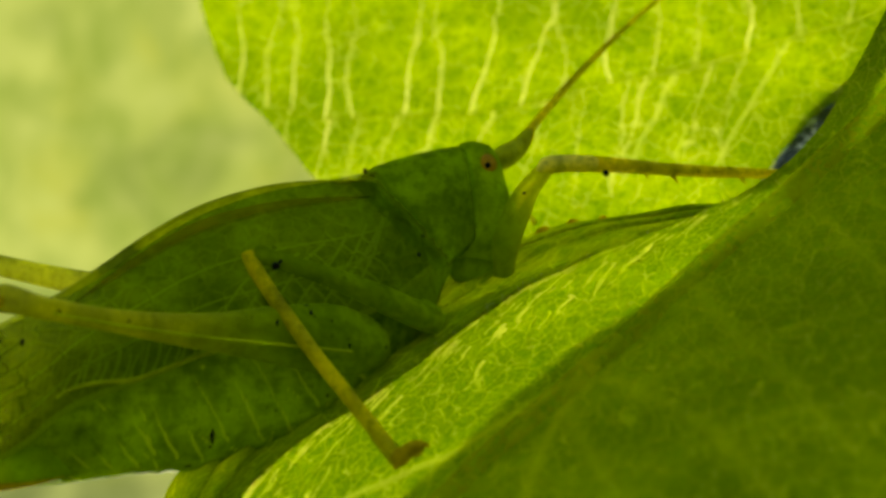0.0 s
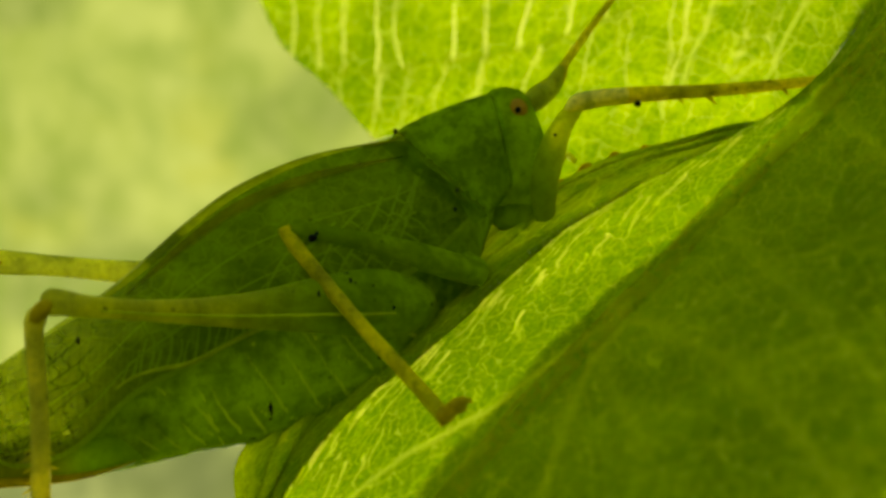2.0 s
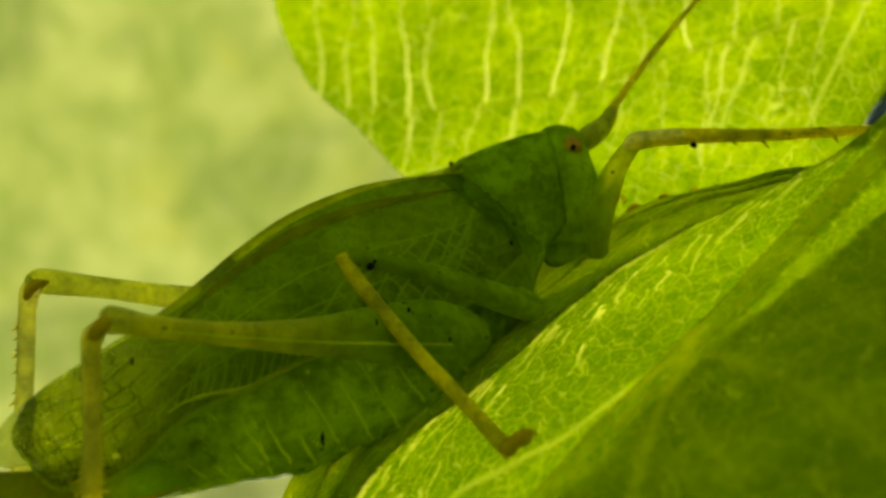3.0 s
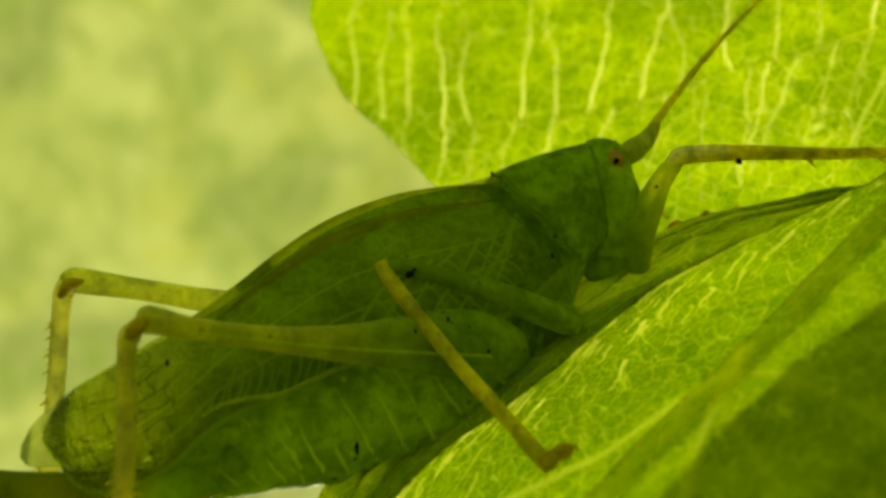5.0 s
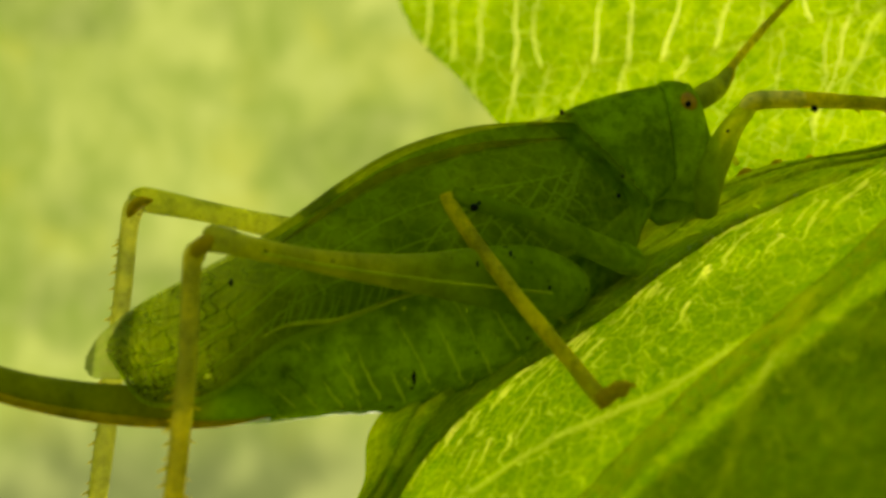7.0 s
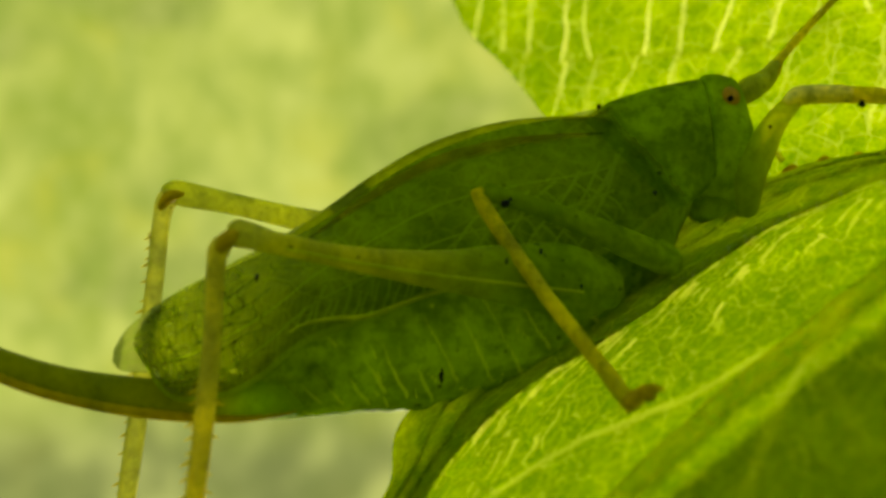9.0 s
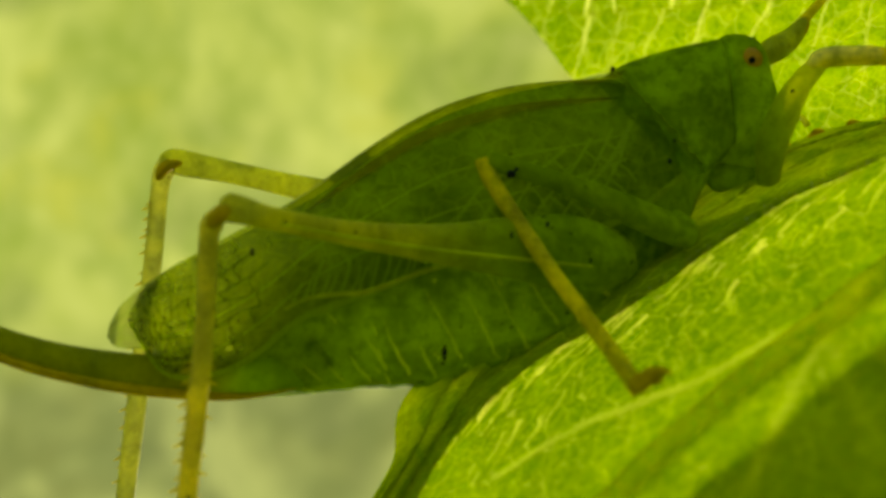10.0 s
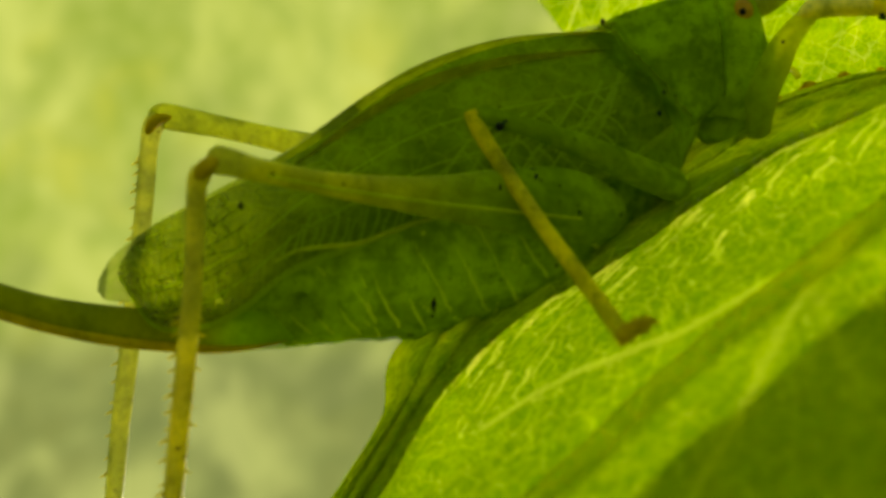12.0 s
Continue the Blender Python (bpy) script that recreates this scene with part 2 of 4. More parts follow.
def bark_material(name):
    """Dark wet-looking bark with pale flakes."""
    m, nt, out, add, link = shader(name)
    where = add("ShaderNodeTexCoord")
    flake = add("ShaderNodeTexNoise", Scale=1500.0, Detail=4.0, Roughness=0.7)
    link(where.outputs["Object"], flake.inputs["Vector"])
    c = mix_color(nt, link, ramp(nt, link, flake.outputs[0], 0.53, 0.63), (0.03, 0.045, 0.06), (0.75, 0.78, 0.80))
    body = add("ShaderNodeBsdfPrincipled", Roughness=0.35)
    link(c, body.inputs["Base Color"])
    bump = add("ShaderNodeBump", Strength=0.9, Distance=0.0003)
    link(flake.outputs[0], bump.inputs["Height"])
    link(bump.outputs[0], body.inputs["Normal"])
    link(body.outputs[0], out.inputs["Surface"])
    return m


def ground_material(name):
    m, nt, out, add, link = shader(name)
    where = add("ShaderNodeTexCoord")
    big = add("ShaderNodeTexNoise", Scale=1.3, Detail=5.0)
    small = add("ShaderNodeTexNoise", Scale=45.0, Detail=6.0)
    for n in (big, small):
        link(where.outputs["Object"], n.inputs["Vector"])
    c = mix_color(nt, link, ramp(nt, link, big.outputs[0], 0.35, 0.65), (0.06, 0.10, 0.02), (0.13, 0.16, 0.04))
    c = mix_color(nt, link, ramp(nt, link, small.outputs[0], 0.35, 0.65, 0.0, 0.6), c, (0.03, 0.05, 0.012))
    body = add("ShaderNodeBsdfPrincipled", Roughness=0.9)
    link(c, body.inputs["Base Color"])
    bump = add("ShaderNodeBump", Strength=0.8, Distance=0.03)
    link(small.outputs[0], bump.inputs["Height"])
    link(bump.outputs[0], body.inputs["Normal"])
    link(body.outputs[0], out.inputs["Surface"])
    return m


def distance_material(name):
    """Greenery far off that glows by itself, sunlight put into its colour: pale yellow-green with soft darker and
    yellower patches.
    """
    m, nt, out, add, link = shader(name)
    where = add("ShaderNodeTexCoord")
    place = add("ShaderNodeMapping")
    place.inputs["Scale"].default_value = (1.67, 1.67, 1.55)
    link(where.outputs["Object"], place.inputs["Vector"])
    drift = add("ShaderNodeTexNoise", Scale=1.6, Detail=2.0)
    link(place.outputs[0], drift.inputs["Vector"])
    bent = add("ShaderNodeVectorMath")
    bent.operation = "MULTIPLY_ADD"
    bent.inputs[1].default_value = (0.5, 0.5, 0.5)
    link(drift.outputs["Color"], bent.inputs[0])
    link(place.outputs[0], bent.inputs[2])
    noises = []
    for scale, shift, detail, tall in ((1.9, 0.0, 3.0, 0.7), (3.1, 7.0, 3.0, 0.8), (1.5, 15.0, 2.0, 1.3), (6.5, 31.0, 3.0, 0.6), (17.0, 47.0, 2.0, 0.75)):
        n = add("ShaderNodeTexNoise", Scale=scale, Detail=detail, Roughness=0.55)
        move = add("ShaderNodeMapping")
        move.inputs["Location"].default_value = (shift, shift * 0.7, shift * 1.3)
        move.inputs["Scale"].default_value = (1, 1, tall)
        link(bent.outputs[0], move.inputs["Vector"])
        link(move.outputs[0], n.inputs["Vector"])
        noises.append(n.outputs[0])
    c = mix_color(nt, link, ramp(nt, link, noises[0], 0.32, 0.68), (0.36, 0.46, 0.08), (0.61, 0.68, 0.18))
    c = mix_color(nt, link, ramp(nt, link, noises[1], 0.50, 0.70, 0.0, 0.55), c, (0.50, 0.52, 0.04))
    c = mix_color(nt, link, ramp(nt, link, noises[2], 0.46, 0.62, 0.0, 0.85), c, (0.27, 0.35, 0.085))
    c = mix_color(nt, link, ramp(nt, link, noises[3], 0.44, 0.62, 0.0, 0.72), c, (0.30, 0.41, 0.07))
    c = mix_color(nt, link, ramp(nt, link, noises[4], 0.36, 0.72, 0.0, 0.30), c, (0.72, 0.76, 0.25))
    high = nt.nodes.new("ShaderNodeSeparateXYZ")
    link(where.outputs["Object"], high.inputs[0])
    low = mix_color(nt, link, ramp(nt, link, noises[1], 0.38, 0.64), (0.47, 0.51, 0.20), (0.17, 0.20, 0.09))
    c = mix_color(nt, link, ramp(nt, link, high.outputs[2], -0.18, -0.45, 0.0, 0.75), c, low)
    # emission stands in for sunlight on the foliage; no lamp lights this sheet
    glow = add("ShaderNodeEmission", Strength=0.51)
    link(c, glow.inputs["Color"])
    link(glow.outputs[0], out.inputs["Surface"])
    return m


LEAF_FAR = leaf_material("far leaf", (0.08, 0.15, 0.008), (0.48, 0.645, 0.003), (1.0, 1.0, 0.52), 0.00125, (0.85, 1.0, 1.25), (0, 12, 0), share=0.66, strong=0.55, faint=0.34, mottled=0.6)
MIDRIB = skin_material("far midrib", (0.22, 0.26, 0.008), (0.85, 0.85, 0.012), share=0.7, rough=0.5, clear=0.8, patchy=0.5)
LEAF_NEAR = leaf_material("near leaf", (0.14, 0.20, 0.006), (0.42, 0.63, 0.003), (1.0, 1.0, 0.40), 0.00068, (0.8, 1.0, 1.25), (0, 32, 0), share=0.64, hairy=0.9, strong=0.8, faint=0.35, mottled=0.5, fleck=0.5)
LEAF_UNDER = leaf_material("under leaf", (0.07, 0.12, 0.008), (0.82, 0.88, 0.006), (0.9, 0.92, 0.12), 0.0019, (1, 1, 1.4), (0, 20, 0), share=0.8, mottled=0.2)
LEAF_ROLL = leaf_material("rolled leaf margin", (0.28, 0.41, 0.007), (0.56, 0.69, 0.005), (0.85, 0.90, 0.06), 0.0006, (6.0, 1.0, 0.7), (0, -38, 0), share=0.40, strong=0.8, faint=0.5, mottled=0.8)
LEAF_CURL = leaf_material("curled leaf edge", (0.15, 0.23, 0.008), (0.40, 0.50, 0.006), (0.75, 0.80, 0.10), 0.0007, (6.0, 1.0, 0.7), (0, -38, 0), share=0.4, mottled=0.7)
VEIN_THICK = skin_material("leaf rib", (0.26, 0.27, 0.005), (0.98, 0.90, 0.008), share=0.7, rough=0.5, clear=0.6)
GREEN = skin_material("green cuticle", (0.23, 0.37, 0.003), (0.48, 0.67, 0.004), share=0.42, spots=0.35, rough=0.55, patchy=0.68)
SADDLE = skin_material("pronotum cuticle", (0.20, 0.33, 0.003), (0.46, 0.65, 0.004), share=0.42, spots=0.15, rough=0.55, patchy=0.8, clear=0.1, fade=0.95)
# white highlight of knee and upper shin put into the colour; specular is nearly off
GLOSS_KNEE = skin_material("knee with painted gloss", (0.70, 0.66, 0.12), (0.95, 0.91, 0.22), share=0.5, rough=0.15, patchy=0.8, clear=0.1)
RIDGE = skin_material("pale ridge", (0.50, 0.56, 0.03), (0.85, 0.92, 0.06), share=0.5, clear=0.25)
BELLY = skin_material("belly cuticle", (0.20, 0.33, 0.004), (0.39, 0.55, 0.004), share=0.34, spots=0.8, rough=0.65, patchy=0.7, ridge=(0.42, 0.50, 0.05), pale=0.62)
WING = skin_material("forewing", (0.160, 0.255, 0.003), (0.46, 0.60, 0.004), share=0.5, spots=0.4, net=0.0009, clear=0.20, ridge=(0.27, 0.35, 0.015), pale=0.68, patchy=0.4, tip=((0.20, 0.225, 0.022), -0.0098, -0.0176), airy=(0.44, -0.0125, -0.0185))
FILM = skin_material("hindwing film", (0.21, 0.235, 0.05), (0.37, 0.42, 0.09), share=0.4, clear=0.34, patchy=0.3, ridge=(0.13, 0.17, 0.02), pale=0.7)
TIP_VEIN = skin_material("vein of the wing tip", (0.18, 0.25, 0.012), (0.42, 0.54, 0.03), share=0.45, clear=0.62)
WING_BEHIND = skin_material("farther forewing", (0.12, 0.16, 0.008), (0.44, 0.52, 0.02), share=0.5, clear=0.15, airy=(0.50, -0.0125, -0.0185))
LEG = skin_material("leg cuticle", (0.33, 0.37, 0.012), (0.56, 0.60, 0.09), share=0.48, clear=0.08, spots=0.35, rough=0.35, patchy=0.6)
FEMUR = skin_material("femur cuticle", (0.25, 0.38, 0.006), (0.52, 0.68, 0.010), share=0.44, spots=0.5, patchy=0.5, clear=0.34, rough=0.6)
FORELEG = skin_material("front thigh cuticle", (0.20, 0.29, 0.006), (0.46, 0.58, 0.03), share=0.45, spots=0.6, clear=0.15, rough=0.5, tip=((0.46, 0.48, 0.02), 0.0036, 0.0051))
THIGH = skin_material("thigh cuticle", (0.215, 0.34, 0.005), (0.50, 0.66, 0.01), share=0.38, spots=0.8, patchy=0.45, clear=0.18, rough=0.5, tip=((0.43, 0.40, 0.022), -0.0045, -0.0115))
SHANK = skin_material("shank cuticle", (0.62, 0.53, 0.018), (0.68, 0.60, 0.07), share=0.46, spots=0.7, patchy=0.75, clear=0.08)
SHANK_HIND = skin_material("hind shank cuticle", (0.70, 0.60, 0.04), (0.48, 0.41, 0.05), share=0.36, spots=0.7, patchy=0.6, clear=0.05)
SHANK_PALE = skin_material("pale shank cuticle", (0.42, 0.42, 0.03), (0.58, 0.59, 0.14), share=0.46, spots=0.7, patchy=0.6, clear=0.1)
JOINT = skin_material("joint", (0.42, 0.30, 0.010), (0.72, 0.54, 0.02), share=0.3, rough=0.75)
BROWN = skin_material("back stripe", (0.28, 0.20, 0.012), (0.58, 0.42, 0.02), share=0.5, clear=0.68, patchy=0.8)
BLADE = skin_material("ovipositor", (0.14, 0.165, 0.008), (0.38, 0.42, 0.015), share=0.3, rough=0.65, tip=((0.19, 0.31, 0.006), ((-9.58, -4.08, -5.04)[0] - 8) * 0.001, ((-6.71, -3.5, -5.0)[0] - 8) * 0.001))
RIM = skin_material("ovipositor edge", (0.34, 0.29, 0.012), (0.7, 0.58, 0.02), share=0.45, rough=0.85)
BROWNED = skin_material("browned leaf edge", (0.50, 0.38, 0.02), (0.9, 0.66, 0.03), share=0.6)
EYE = skin_material("eye", (0.46, 0.25, 0.015), (0.72, 0.42, 0.05), share=0.25, rough=0.25)
BLACK = skin_material("dark speck", (0.012, 0.012, 0.008), (0.01, 0.01, 0.01), share=0.05, rough=0.6)
HAIR = skin_material("hair", (0.35, 0.40, 0.10), (0.75, 0.80, 0.25), share=0.5)
BARK = bark_material("twig bark")
MEADOW = ground_material("meadow")
DISTANCE = distance_material("glowing distant greenery")

# ---- shapes, in millimetres ----
MM = 0.001


BASES = {}


def origin(ob):
    """Where a thing's own space begins, in metres of the leaning group."""
    while ob.parent:
        ob = ob.parent
    return BASES[ob.name]


def thing(name, at, label, category, group="", kind=""):
    ob = new(name)
    ob.empty_display_size = 0.004
    BASES[ob.name] = Vector(at) * MM
    ob.matrix_basis = TILT @ Matrix.Translation(BASES[ob.name])
    return tagged(ob, label, category, group, kind)


def near_lines(points, lines):
    """For each point, how far it lies inside the nearest vein: 1 on its axis, 0 at its edge. lines: rows of x, y, z, radius."""
    best = np.zeros(len(points))
    for line in lines:
        line = np.array(line)
        box = (points > line[:, :3].min(0) - 0.6).all(1) & (points < line[:, :3].max(0) + 0.6).all(1)
        some = points[box]
        if not len(some):
            continue
        got = np.zeros(len(some))
        for a, b in zip(line, line[1:]):
            d = b[:3] - a[:3]
            f = np.clip(((some - a[:3]) @ d) / max(d @ d, 1e-9), 0, 1)
            gap = np.linalg.norm(some - a[:3] - f[:, None] * d, axis=1)
            got = np.maximum(got, 1 - gap / (a[3] + f * (b[3] - a[3])))
        best[box] = np.maximum(best[box], got)
    return np.clip(best, 0, 1)


def part(name, bm, material, parent, label="", smooth=True, kind="", veins=(), broad=(), hint=()):
    """Links a bmesh, given in millimetres of the place, as one mesh object under parent."""
    base = origin(parent)
    if veins:
        where = np.array([v.co for v in bm.verts])
        ridges = np.maximum(near_lines(where, veins), np.maximum(0.36 * near_lines(where, broad) ** 0.7, 0.31 * near_lines(where, hint) ** 0.8))
    for v in bm.verts:
        v.co = v.co * MM - base
    mesh = bpy.data.meshes.new(name)
    for f in bm.faces:
        f.smooth = smooth
    bm.to_mesh(mesh)
    bm.free()
    mesh.materials.append(material)
    if veins:
        mesh.attributes.new("vein", "FLOAT", "POINT").data.foreach_set("value", ridges)
    ob = new(name, mesh)
    ob.parent = parent
    return tagged(ob, label, kind=kind)


def glide(points, n):
    """n + 1 points along a smooth curve through the given ones (tuples of any length)."""
    p = np.array(points, float)
    out = []
    for k in range(n + 1):
        s = k / n * (len(p) - 1)
        i = min(int(s), len(p) - 2)
        f = s - i
        a, b = p[i], p[i + 1]
        ta = (b - p[i - 1]) / 2 if i else b - a
        tb = (p[i + 2] - a) / 2 if i + 2 < len(p) else b - a
        out.append((2 * f**3 - 3 * f**2 + 1) * a + (f**3 - 2 * f**2 + f) * ta + (3 * f**2 - 2 * f**3) * b + (f**3 - f**2) * tb)
    return np.array(out)


def loft(stations, n=24, sides=16, flat=1.0, caps=True, rough=0.0, bm=None):
    """A tube through stations (x, y, z, radius); flat: its width across the picture's depth over its height."""
    bm = bm or bmesh.new()
    line = glide(stations, n)
    rings = []
    for k, (x, y, z, r) in enumerate(line):
        a, b = line[max(k - 1, 0)][:3], line[min(k + 1, n)][:3]
        ahead = Vector(b - a).normalized()
        depth = Vector((0, 1, 0)) - ahead * ahead.y
        depth = depth.normalized() if depth.length > 1e-3 else Vector((1, 0, 0))
        up = depth.cross(ahead)
        ring = []
        for s in range(sides):
            ang = 2 * math.pi * s / sides
            w = max(r, 0.004)
            if rough:
                w *= 1 + rough * noise.noise(Vector((x, y, z)) * 1.3 + Vector((math.cos(ang), math.sin(ang), 0)) * 0.8)
            ring.append(bm.verts.new(Vector((x, y, z)) + depth * (math.cos(ang) * w * flat) + up * (math.sin(ang) * w)))
        rings.append(ring)
    for a, b in zip(rings, rings[1:]):
        for s in range(sides):
            bm.faces.new((a[s], a[(s + 1) % sides], b[(s + 1) % sides], b[s]))
    if caps:
        bm.faces.new(rings[0][::-1])
        bm.faces.new(rings[-1])
    return bm


def sheet(grid, thick=0.0):
    """A surface through a grid of points; thick: its thickness."""
    bm = bmesh.new()
    rows = [[bm.verts.new(p) for p in row] for row in grid]
    for a, b in zip(rows, rows[1:]):
        for k in range(len(a) - 1):
            bm.faces.new((a[k], a[k + 1], b[k + 1], b[k]))
    if thick:
        bmesh.ops.recalc_face_normals(bm, faces=bm.faces)
        bmesh.ops.solidify(bm, geom=list(bm.faces), thickness=thick)
    return bm


def ball(center, rx, ry, rz, rings=10):
    bm = bmesh.new()
    bmesh.ops.create_uvsphere(bm, u_segments=rings * 2, v_segments=rings, radius=1.0)
    for v in bm.verts:
        v.co = Vector((center[0] + v.co.x * rx, center[1] + v.co.y * ry, center[2] + v.co.z * rz))
    return bm


# ---- setting ----
def build_setting():
    bm = bmesh.new()
    steps = [-400, -60, -12, -4, -1.5, 0, 1.5, 4, 12, 60, 400]
    rows = [[bm.verts.new((x, y, -0.2 + 0.012 * noise.noise(Vector((x, y, 0)) * 0.7))) for x in steps] for y in steps]
    for a, b in zip(rows, rows[1:]):
        for k in range(len(a) - 1):
            bm.faces.new((a[k], a[k + 1], b[k + 1], b[k]))
    mesh = bpy.data.meshes.new("ground")
    bm.to_mesh(mesh)
    bm.free()
    mesh.materials.append(MEADOW)
    tagged(new("ground", mesh), "grassy ground below the bush", "ground", kind="structure")
    bm = bmesh.new()
    rows = []
    for e in np.linspace(-17, 19, 24):
        row = []
        for a in np.linspace(-75, 75, 60):
            r = 3.0
            row.append(bm.verts.new((r * math.sin(radians(a)), r * math.cos(radians(a)), r * math.tan(radians(e)))))
        rows.append(row)
    for a, b in zip(rows, rows[1:]):
        for k in range(len(a) - 1):
            bm.faces.new((a[k], a[k + 1], b[k + 1], b[k]))
    mesh = bpy.data.meshes.new("backdrop")
    bm.to_mesh(mesh)
    bm.free()
    # the sheet glows by itself in place of sunlit foliage
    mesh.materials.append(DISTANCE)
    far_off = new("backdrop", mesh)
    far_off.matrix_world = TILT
    tagged(far_off, "glowing sheet of blurred pale yellow-green foliage in the distance, sunlight in its colour", "backdrop", kind="structure")


# ---- leaves ----
def far_depth(x, z):
    """The lie of the large leaf behind the insect."""
    return 13.5 - 0.45 * (x - 12) + 0.70 * (z - 11)


def far_point(x, z, lift=0.0):
    y = far_depth(x, z) + 0.55 * noise.noise(Vector((x, z, 3.0)) * 0.16) + 0.10 * noise.noise(Vector((x, z, 9.0)) * 0.7)
    return Vector((x, y - lift, z))


def build_far_leaf():
    leaf = thing("upper_leaf", (41, 8, 24), "large bright yellow-green backlit leaf with pale netted veins", "leaf")
    left = glide([(12, 2.5), (8.6, 5.0), (6.1, 7.5), (3.5, 11.6), (1.3, 14.6), (0.1, 18.3), (-0.4, 21.5), (0.6, 27), (4, 33), (13, 38)], 420)
    right = glide([(24, 2.5), (25.7, 5.5), (27.4, 7.9), (29.2, 9.7), (31.1, 11.4), (34.2, 13.2), (38, 17), (43, 24), (39, 31), (30, 36), (16, 38)], 420)
    grid = []
    for (xa, za), (xb, zb) in zip(left, right):
        row = []
        for k in range(441):
            f = k / 440
            x, z = xa + (xb - xa) * f, za + (zb - za) * f
            edge = 0.12 * noise.noise(Vector((0, z, 0)) * 1.1) * max(0, 1 - min(k, 440 - k) / 26)
            row.append(far_point(x + edge, z))
        grid.append(row)

    def vein(pts, r0, r1, n=26):
        line = glide(pts, n)
        return [(*far_point(x + 0.16 * noise.noise(Vector((x, z, 5)) * 0.9), z, 0.05), r0 + (r1 - r0) * k / n) for k, (x, z) in enumerate(line)]

    rib = vein([(41, 24), (36, 17.6), (31, 15.9), (25.2, 14.1), (21.0, 13.4), (16.3, 12.1), (12.7, 11.8), (9.3, 12.0), (6.3, 11.8), (4.2, 12.9)], 0.42, 0.16, 40)
    part("midrib", loft([(x, y + 0.1, z, 0.85 * r) for x, y, z, r in rib], 40, 10), MIDRIB, leaf, "olive green midrib")
    spine_x, spine_z = [p[0] for p in rib][::-1], [p[2] for p in rib][::-1]
    rng = random.Random(21)
    veins, branching, thick = [], [], [[(*p[:3], p[3] * 1.2) for p in rib]]
    # side veins that rise from the midrib: foot, lean a millimetre, wander
    for x, lean, bow in ((1.6, 0.10, 0.2), (3.3, 0.14, -0.2), (4.7, 0.10, 0.1), (6.3, 0.16, 0.3), (8.0, 0.06, -0.4), (10.7, 0.23, 0.0), (12.4, 0.17, 0.25), (14.0, 0.43, 0.1), (16.7, 0.46, -0.1), (18.7, 0.22, 0.45), (21.5, 0.25, -0.2), (23.8, 0.24, 0.1), (25.9, 0.33, 0.0), (28.7, 0.32, 0.2), (31.5, 0.35, -0.2), (34, 0.4, 0.1)):
        z = float(np.interp(x, spine_x, spine_z))
        pts = [(x, z)]
        for k in range(1, 8):
            up = 1.6 * k
            pts.append((x + lean * up + bow * math.sin(up * 0.7) + rng.uniform(-0.14, 0.14), z + up))
        veins.append(vein(pts, rng.uniform(0.115, 0.15), 0.10, 40))
        branching.append(veins[-1])
    for x, lean in ((4.6, 0.2), (6.5, 0.2), (8.3, 0.25), (10.3, 0.38), (12.4, 0.4), (15.2, 0.6), (18.1, 0.44), (20.0, 0.3), (22.4, 0.36), (23.4, 0.5), (27.0, 0.55), (28.8, 0.6)):
        z = float(np.interp(x, spine_x, spine_z))
        pts = [(x - lean * d + rng.uniform(-0.12, 0.12), z - d) for d in (0.0, 1.1, 2.2, 3.4, 5.0, 7.0)]
        veins.append(vein(pts, rng.uniform(0.10, 0.13), 0.09, 30))
        branching.append(veins[-1])
    for a, b, c in (((24.9, 14.1), (23.2, 11.4), (20.6, 7.4)), ((31.0, 15.8), (28.4, 12.4), (24.6, 7.6))):
        branching.append(vein([a, b, c], 0.42, 0.3))
        thick.append(branching[-1])
    for k in range(520):         # crooked twigs between the side veins, each bent twice
        line = branching[rng.randrange(len(branching))]
        x, _, z, _ = line[rng.randrange(1, len(line))]
        side, long = rng.choice((-1, 1)), rng.uniform(0.5, 1.5)
        turn = radians(rng.choice((rng.uniform(10, 40), rng.uniform(60, 100))))
        pts = [(x, z), (x + side * math.sin(turn) * long * 0.5, z + math.cos(turn) * long * 0.5)]
        turn += radians(rng.uniform(-60, 25))
        pts.append((pts[1][0] + side * math.sin(turn) * long * 0.6, pts[1][1] + math.cos(turn) * long * 0.6))
        veins.append(vein(pts, 0.085, 0.06, 8))
    for k in range(300):         # free twigs that end blind in the meshes
        x = rng.uniform(1, 33)
        z = float(np.interp(x, spine_x, spine_z)) + rng.choice((-1, 1)) * rng.uniform(0.3, 9)
        long = rng.uniform(0.5, 1.5)
        veins.append(vein([(x, z), (x + rng.uniform(-0.2, 0.2), z + long / 2), (x + rng.uniform(-0.2, 0.4), z + long)], 0.085, 0.06, 6))
    part("blade", sheet(grid, 0.10), LEAF_FAR, leaf, veins=veins, broad=thick)
    part("petiole", loft([(41, 8 + 0.0, 24, 0.5), (44, 7, 22, 0.55), (48, 4, 16, 0.6), (52, 0, 8, 0.8)], 16, 10), VEIN_THICK, leaf)


CREASE = [(-5.2, -4.6, -15.4), (-2.2, -4.0, -10.8), (-0.2, -3.5, -7.4), (2.6, -3.1, -4.75), (6.7, -2.9, -2.2), (10.4, -2.8, 0.45), (14.2, -3.0, 2.6), (19.2, -3.6, 4.3), (23.0, -4.8, 5.8), (25.3, -6.0, 9.6), (29.0, -6.0, 16)]
